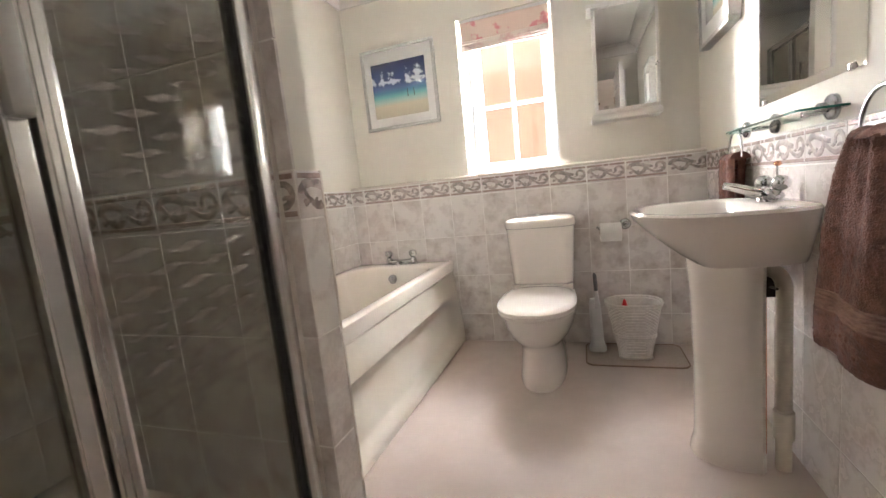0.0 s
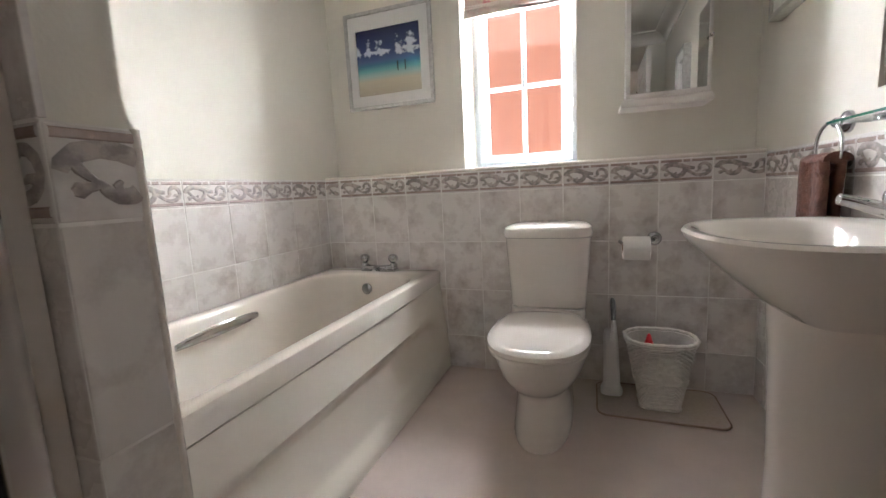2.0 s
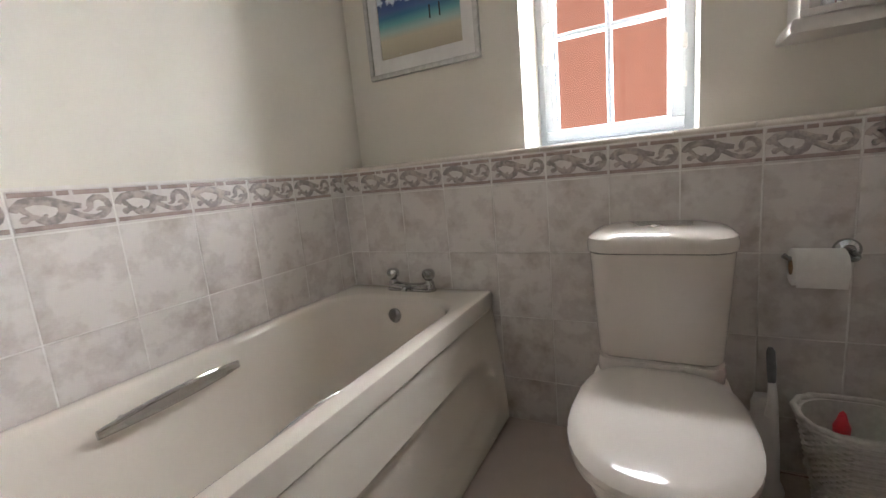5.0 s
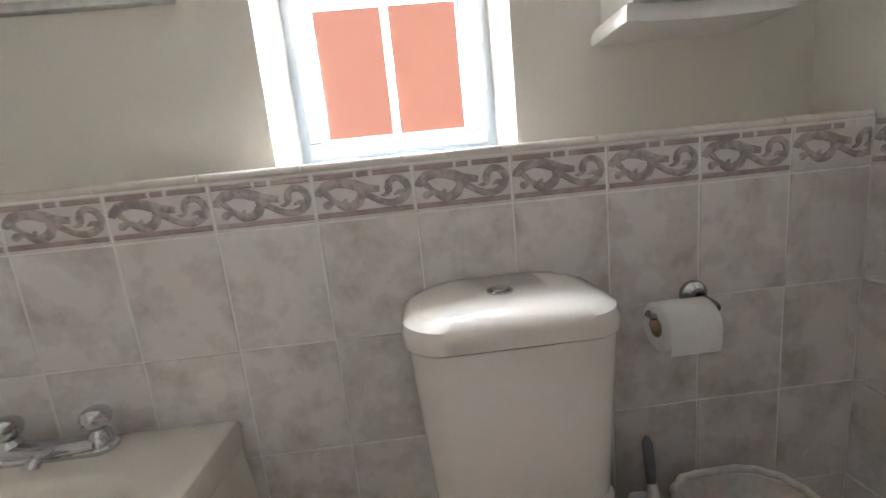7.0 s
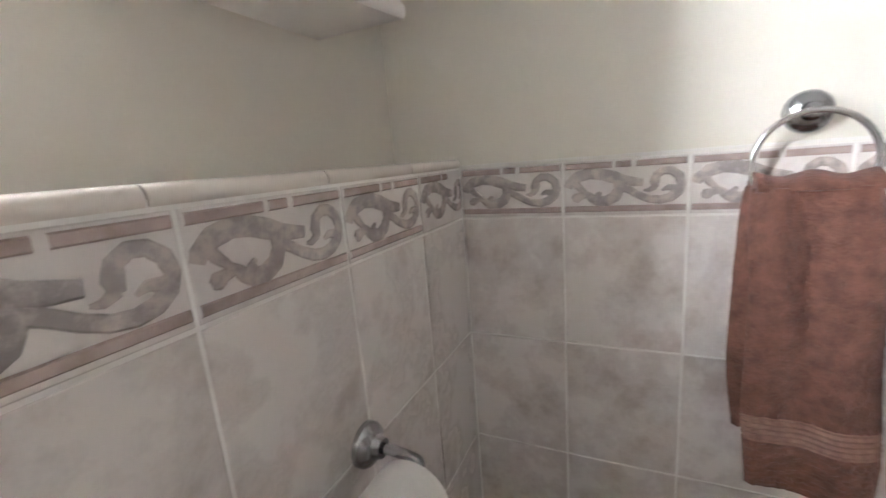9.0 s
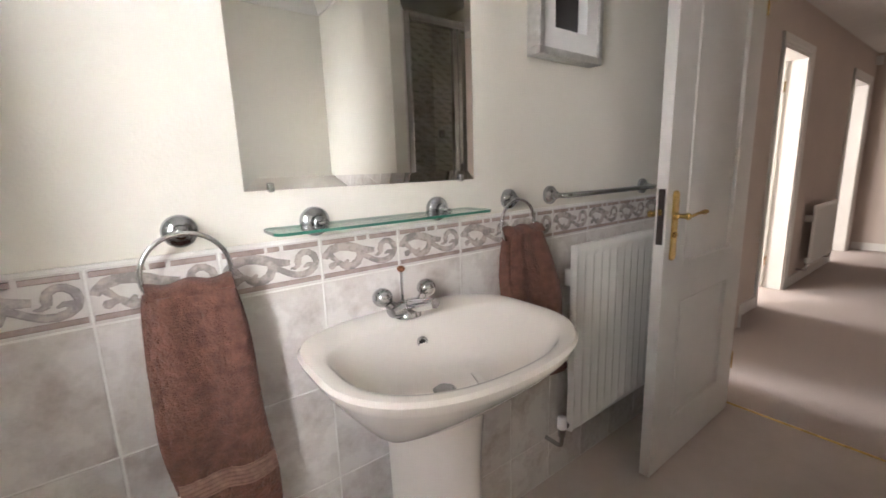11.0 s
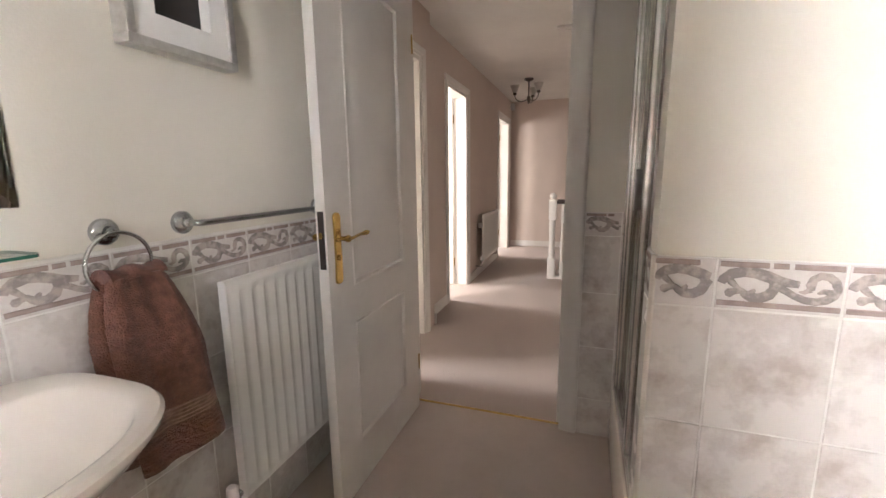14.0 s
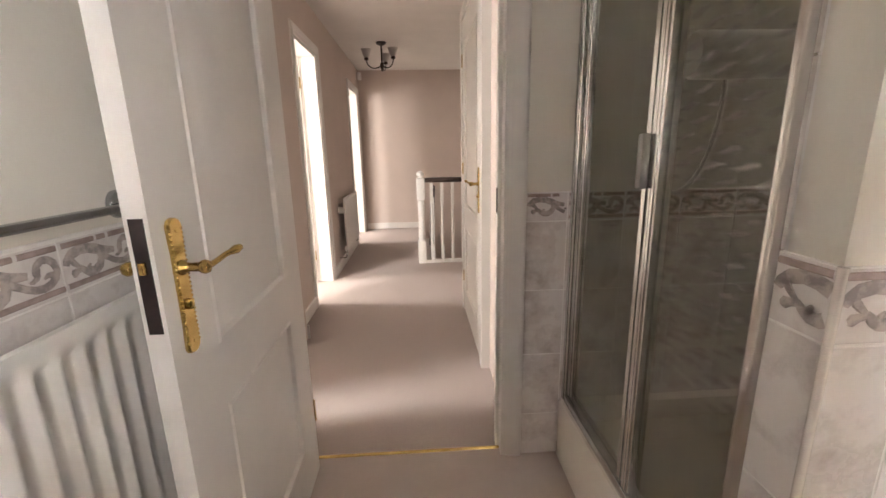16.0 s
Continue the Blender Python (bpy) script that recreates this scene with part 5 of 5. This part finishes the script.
post(0.253, 0.285)
post(0.292, 0.325, SXC - 0.012, SXC + 0.014, SZ0b + 0.04, SZ1b - 0.04)
post(0.690, 0.715, SXC - 0.012, SXC + 0.016, SZ0b + 0.04, SZ1b - 0.04)
post(0.720, 0.752, SXC - 0.018, SXC + 0.018, SZ0b + 0.03, SZ1b - 0.03)
post(1.050, 1.085, SXC - 0.022, SXC + 0.020, plain=True)
bm = bmesh.new()
box(bm, SXC - 0.010, SXC + 0.012, 1.045, 1.050, SZ0b + 0.03, SZ1b - 0.04)
part("seal", bm, DARK, enc, "dark rubber glazing seal", False)
bm = bmesh.new()
box(bm, SXC - 0.012, SXC + 0.010, 1.085, 1.109, SZ0b, SZ1b)
part("wall_channel", bm, TRIMTILE, enc, "cream sealant wall channel", False)
bm = bmesh.new()
box(bm, SXC - 0.024, SXC + 0.024, 0.285, 1.05, SZ0b, SZ0b + 0.028, bevel=0.004)
box(bm, SXC - 0.004, SXC + 0.004, 0.285, 1.04, SZ0b + 0.028, SZ0b + 0.042)
part("bottom_rail", bm, ALU, enc)
bm = bmesh.new()
box(bm, SXC - 0.024, SXC + 0.024, 0.285, 1.05, SZ1b - 0.045, SZ1b, bevel=0.004)
part("top_rail", bm, ALU, enc)
bm = bmesh.new()
box(bm, SXC - 0.003, SXC + 0.003, 0.325, 0.690, SZ0b + 0.045, SZ1b - 0.045)
part("door_glass", bm, SHOWERGLASS, enc, "tinted clear glass door panel", False)
bm = bmesh.new()
box(bm, SXC - 0.003, SXC + 0.003, 0.752, 1.045, SZ0b + 0.030, SZ1b - 0.045)
part("fixed_glass", bm, ETCHED, enc, "glass panel etched with wavy dashes", False)
bm = bmesh.new()
box(bm, SXC + 0.016, SXC + 0.038, 0.690, 0.714, 1.075, 1.200, bevel=0.006)
part("handle", bm, CLEARGRIP, enc, "ribbed clear plastic pull handle")

unit = thing("shower_unit", "white electric shower unit with chrome dial and hose", "shower")
bm = bmesh.new()
loft(bm, [[(x, 0.256 + 0.060 + k * 0.056 * math.cos(a), 1.44 + k * 0.07 * math.sin(a)) for a in (2 * math.pi * i / 24 for i in range(24))] for x, k in ((-0.955, 0.85), (-0.95, 1), (-0.58, 1), (-0.57, 0.9))])
part("unit_body", bm, PLASTIC, unit)
bm = bmesh.new()
lathe(bm, (-0.885, 0.365, 1.44), [(0, 0.034), (0.02, 0.032), (0.024, 0.024), (0.016, 0.018), (0.016, 0.001)], 'y', 24)
part("dial", bm, CHROME, unit)
bm = bmesh.new()
tube(bm, bezier((-0.70, 0.30, 1.37), (-0.70, 0.31, 1.15), (-0.62, 0.31, 1.0), (-0.56, 0.29, 1.02), 14) + bezier((-0.56, 0.29, 1.02), (-0.5, 0.28, 1.04), (-0.5, 0.28, 1.5), (-0.5, 0.29, 1.72), 14)[1:], 0.008, 10)
part("hose", bm, PLASTIC, unit)
bm = bmesh.new()
tube(bm, [(-0.5, 0.275, 1.15), (-0.5, 0.275, 1.85)], 0.010, 12)
part("riser_rail", bm, CHROME, unit)
bm = bmesh.new()
tube(bm, [(-0.5, 0.29, 1.72), (-0.5, 0.33, 1.76), (-0.5, 0.37, 1.75)], 0.012, 12)
lathe(bm, (-0.5, 0.39, 1.735), [(0, 0.03), (-0.012, 0.034), (-0.018, 0.03), (-0.019, 0.001)], 'z', 20)
part("shower_head", bm, PLASTIC, unit)

# landing
HL, HZ, HE = 1.11, 2.328, -4.85
bm = bmesh.new()
box(bm, 0.22, 1.25, HE, 0.19, -0.12, 0.0)
box(bm, -1.4, 0.22, -2.75, 0.19, -0.12, 0.0)
structure("floor_landing", bm, CARPET, "beige carpet on the landing", "carpet")
bm = bmesh.new()
box(bm, 1.25, 3.7, HE - 0.4, 0.6, -0.12, 0.0)
structure("floor_rooms", bm, CARPET, "beige carpet of the rooms off the landing", "carpet")
bm = bmesh.new()
D = [(-0.70, 0.05), (-2.17, -1.52), (-4.60, -3.80)]
DH = 1.98
box(bm, HL, 1.25, D[2][1], D[1][0], 0, HZ)
WALL_H = structure("wall_landing", bm, HALLPAINT, "blush painted landing wall with three doorways", "wall")
for x, y0, y1, z in ((1.03, D[0][1], 0.13, 0), (1.03, -0.90, D[0][0], 0), (HL, D[1][1], -0.90, 0), (HL, HE, D[2][0], 0), (1.03, D[0][0], D[0][1], DH), (HL, D[1][0], D[1][1], DH), (HL, D[2][0], D[2][1], DH)):
    bm = bmesh.new()
    box(bm, x, 1.25, y0, y1, z, HZ)
    part("lintel" if z else "pier", bm, HALLPAINT, WALL_H, smooth=False)
bm = bmesh.new()
box(bm, -1.4, 1.25, HE - 0.12, HE, -2.7, HZ)
structure("wall_end", bm, HALLPAINT, "blush painted end wall of the landing", "wall")
bm = bmesh.new()
box(bm, -0.16, -0.078, -1.40, 0.13, 0, HZ)
box(bm, -1.4, -0.16, -1.40, -1.30, 0, HZ)
box(bm, -1.5, -1.4, HE, -1.30, -2.7, HZ)
structure("wall_cupboard", bm, HALLPAINT, "blush painted wall around the landing cupboard", "wall")
bm = bmesh.new()
box(bm, 0.22, 0.30, HE, -2.75, -2.7, -0.12)
box(bm, -1.4, 0.30, -2.75, -2.65, -2.7, -0.12)
structure("stairwell", bm, HALLPAINT, "blush painted sides of the stairwell", "wall")
bm = bmesh.new()
box(bm, -1.5, 0.3, HE, -2.65, -2.82, -2.7)
structure("floor_below", bm, CARPET, "carpet of the floor below the stairs", "carpet")
bm = bmesh.new()
box(bm, -1.5, 3.7, HE - 0.4, 0.13, HZ, HZ + 0.12)
structure("ceiling_landing", bm, CEILING, "white painted landing ceiling", "ceiling")
bm = bmesh.new()
box(bm, 3.6, 3.7, HE - 0.4, 0.6, 0, HZ)
box(bm, 1.25, 3.7, 0.5, 0.6, 0, HZ)
box(bm, 1.25, 3.7, HE - 0.5, HE - 0.4, 0, HZ)
structure("wall_rooms", bm, PAINT, "cream walls of the rooms off the landing", "wall")

bm = bmesh.new()
for y0, y1 in ((D[2][1] + 0.07, D[1][0] - 0.07), (D[1][1] + 0.07, -0.90)):
    box(bm, HL - 0.014, HL, y0, y1, 0, 0.09)
box(bm, 0.2, HL - 0.014, HE, HE + 0.014, 0, 0.09)
box(bm, 1.016, HL, -0.90 - 0.014, -0.90, 0, 0.09)
structure("baseboard", bm, GLOSS, "white gloss skirting board", "skirting")


def side_casing(name, y0, y1, x, label):
    bm = bmesh.new()
    prof = [(0, 0), (0, 0.010), (0.016, 0.013), (0.022, 0.017), (0.046, 0.020), (0.060, 0.020), (0.068, 0.012), (0.068, 0)]
    pth = [(y0, 0, -1, 0), (y0, DH, -1, 1), (y1, DH, 1, 1), (y1, 0, 1, 0)]
    loft(bm, [[(x - v, y + dy * u, z + dz * u) for u, v in prof] for y, z, dy, dz in pth])
    box(bm, x, 1.25, y0, y0 + 0.025, 0, DH)
    box(bm, x, 1.25, y1 - 0.025, y1, 0, DH)
    box(bm, x, 1.25, y0 + 0.025, y1 - 0.025, DH - 0.025, DH)
    return structure(name, bm, GLOSS, label, "door frame")


side_casing("door_frame_2", *D[0], 1.03, "white gloss moulded door casing on the landing")
side_casing("door_frame_3", *D[1], HL, "white gloss moulded door casing, door open inwards")
side_casing("door_frame_4", *D[2], HL, "white gloss moulded door casing at the landing's end")


def room_door(name, y, turn, label):
    t = thing(name, label, "door", kind="structure")
    bm = bmesh.new()
    panelled(bm, 0.62, 1.95, 0.036, [(0.1, 0.52, 0.17, 0.64), (0.1, 0.52, 0.79, 1.82)])
    part("leaf", bm, GLOSS, t)
    for z in (0.2, 1.70):
        bm = bmesh.new()
        box(bm, -0.004, 0.03, -0.002, 0.0, z, z + 0.09)
        lathe(bm, (-0.004, -0.003, z), [(0, 0.006), (0.09, 0.006)], 'z', 10)
        part("hinge", bm, BRASS, t)
    t.matrix_basis = pose(1.252, y, 0.008, 0, 0, turn)
    return t


room_door("door_2", D[1][0] + 0.03, 4, "white panelled door standing open into a room")
room_door("door_3", D[0][0] + 0.03, 64, "white panelled door standing open off the landing")
room_door("door_4", D[2][0] + 0.03, 6, "white panelled door standing open at the landing's end")

cup = thing("door_5", "white panelled cupboard door, closed, brass lever handle", "door", kind="structure")
bm = bmesh.new()
panelled(bm, 0.82, 1.975, 0.036, [(0.13, 0.69, 0.17, 0.64), (0.13, 0.69, 0.79, 1.83)])
part("leaf", bm, GLOSS, cup)
lever(cup, pose(0.765, 0, 0.955), 1)
for z in (0.22, 1.0, 1.70):
    bm = bmesh.new()
    lathe(bm, (-0.004, -0.002, z), [(0, 0.006), (0.08, 0.006)], 'z', 10)
    part("hinge", bm, BRASS, cup)
cup.matrix_basis = pose(-0.040, -1.31, 0.008, 0, 0, 90)
bm = bmesh.new()
box(bm, -0.078, -0.033, -1.385, -1.317, 0, 2.05)
box(bm, -0.078, -0.033, -0.485, -0.417, 0, 2.05)
box(bm, -0.078, -0.033, -1.317, -0.485, 1.988, 2.05)
structure("door_frame_5", bm, GLOSS, "white gloss casing of the cupboard door", "door frame")

radiator("small white panel radiator on the landing wall", 0.80, 0.18, 0.73, pose(HL, -2.56, 0, 0, 0, -90) @ pose(0, -0.03, 0))

# banister
ban = thing("banister", "white painted banister with a dark handrail", "banister")


def newel(x, y, h):
    bm = bmesh.new()
    box(bm, x - 0.042, x + 0.042, y - 0.042, y + 0.042, 0, 0.24, bevel=0.004)
    box(bm, x - 0.042, x + 0.042, y - 0.042, y + 0.042, h - 0.28, h - 0.06, bevel=0.004)
    lathe(bm, (x, y, 0.24), [(0, 0.04), (0.02, 0.03), (0.05, 0.038), (0.2, 0.03), (h - 0.56, 0.036), (h - 0.53, 0.028), (h - 0.52, 0.04)], 'z', 16)
    lathe(bm, (x, y, h - 0.06), [(0, 0.035), (0.01, 0.02), (0.03, 0.038), (0.055, 0.036), (0.075, 0.012), (0.077, 0.001)], 'z', 16)
    part("newel_post", bm, GLOSS, ban)


newel(0.26, -2.7, 0.96)
newel(-1.3, -2.7, 0.96)
bm = bmesh.new()
box(bm, -1.258, 0.218, -2.73, -2.67, 0.855, 0.905, bevel=0.014)
part("handrail", bm, WOODDARK, ban, "dark stained handrail")
bm = bmesh.new()
box(bm, -1.258, 0.218, -2.725, -2.675, 0.0, 0.03)
part("base_rail", bm, GLOSS, ban, smooth=False)
for k in range(13):
    x = 0.15 - 0.11 * k
    bm = bmesh.new()
    box(bm, x - 0.016, x + 0.016, -2.716, -2.684, 0.03, 0.2)
    lathe(bm, (x, -2.7, 0.2), [(0, 0.016), (0.02, 0.012), (0.1, 0.017), (0.4, 0.012), (0.42, 0.016), (0.44, 0.013)], 'z', 10)
    box(bm, x - 0.016, x + 0.016, -2.716, -2.684, 0.64, 0.857)
    part("baluster", bm, GLOSS, ban)
rk = thing("stair_handrail", "dark stained handrail sloping down the stairs", "handrail")
bm = bmesh.new()
tube(bm, [(0.13, -2.8, 0.80), (0.13, -4.5, -0.4)], 0.026, 10)
part("rail", bm, WOODDARK, rk)
for k in range(8):
    y = -2.95 - 0.2 * k
    bm = bmesh.new()
    z = 0.80 + (y + 2.8) * 1.2 / 1.7
    box(bm, 0.116, 0.144, y - 0.014, y + 0.014, z - 1.0, z)
    part("baluster", bm, GLOSS, rk, smooth=False)
bm = bmesh.new()
box(bm, 0.11, 0.22, -4.6, -2.75, -1.9, -0.12)
part("string_board", bm, GLOSS, rk, smooth=False)

# chandelier
ch = thing("chandelier", "small dark bronze ceiling light with three frosted shades", "ceiling light")
LX, LY = 0.635, -3.27
bm = bmesh.new()
lathe(bm, (LX, LY, HZ), [(0, 0.055), (-0.012, 0.055), (-0.03, 0.03), (-0.035, 0.008), (-0.20, 0.008), (-0.21, 0.02), (-0.25, 0.022), (-0.27, 0.010), (-0.285, 0.014), (-0.295, 0.001)], 'z', 20)
part("stem", bm, DARKMETAL, ch)
for k in range(3):
    a = math.radians(20 + 120 * k)
    c, s = math.cos(a), math.sin(a)
    bm = bmesh.new()
    tube(bm, bezier((LX, LY, HZ - 0.22), (LX + 0.06 * c, LY + 0.06 * s, HZ - 0.30), (LX + 0.17 * c, LY + 0.17 * s, HZ - 0.27), (LX + 0.17 * c, LY + 0.17 * s, HZ - 0.19), 12), 0.006, 8)
    lathe(bm, (LX + 0.17 * c, LY + 0.17 * s, HZ - 0.19), [(0, 0.018), (0.008, 0.024), (0.03, 0.018)], 'z', 14)
    arm = part("arm", bm, DARKMETAL, ch)
    bm = bmesh.new()
    loft(bm, [circle((LX + 0.17 * c, LY + 0.17 * s, HZ - 0.165 + h), r, 'z', 18) for h, r in ((0, 0.02), (0.02, 0.035), (0.05, 0.042), (0.085, 0.058), (0.085, 0.055), (0.05, 0.039), (0.02, 0.032))], cap1=False)
    part("shade", bm, OPALGLASS, arm, "frosted glass tulip shade")

sensor = thing("alarm_sensor", "small white plastic alarm sensor high on the landing wall", "sensor")
bm = bmesh.new()
box(bm, HL - 0.055, HL, HE + 0.03, HE + 0.10, 2.19, 2.29, bevel=0.008)
part("casing", bm, PLASTIC, sensor)
bm = bmesh.new()
box(bm, HL - 0.058, HL - 0.054, HE + 0.042, HE + 0.088, 2.205, 2.245, bevel=0.001)
part("lens", bm, OPALGLASS, sensor)

bm = bmesh.new()
box(bm, -0.35, 0.19, -2.04, -1.50, HZ - 0.02, HZ, bevel=0.004)
box(bm, -0.30, 0.14, -1.99, -1.55, HZ - 0.026, HZ - 0.02)
structure("loft_hatch", bm, GLOSS, "white painted loft hatch in the landing ceiling", "hatch")

# the single tiles, last
for parent, start, turn, cuts, up in BODY_TILES:
    tile_face(parent, start, turn, cuts, rows_up=up)
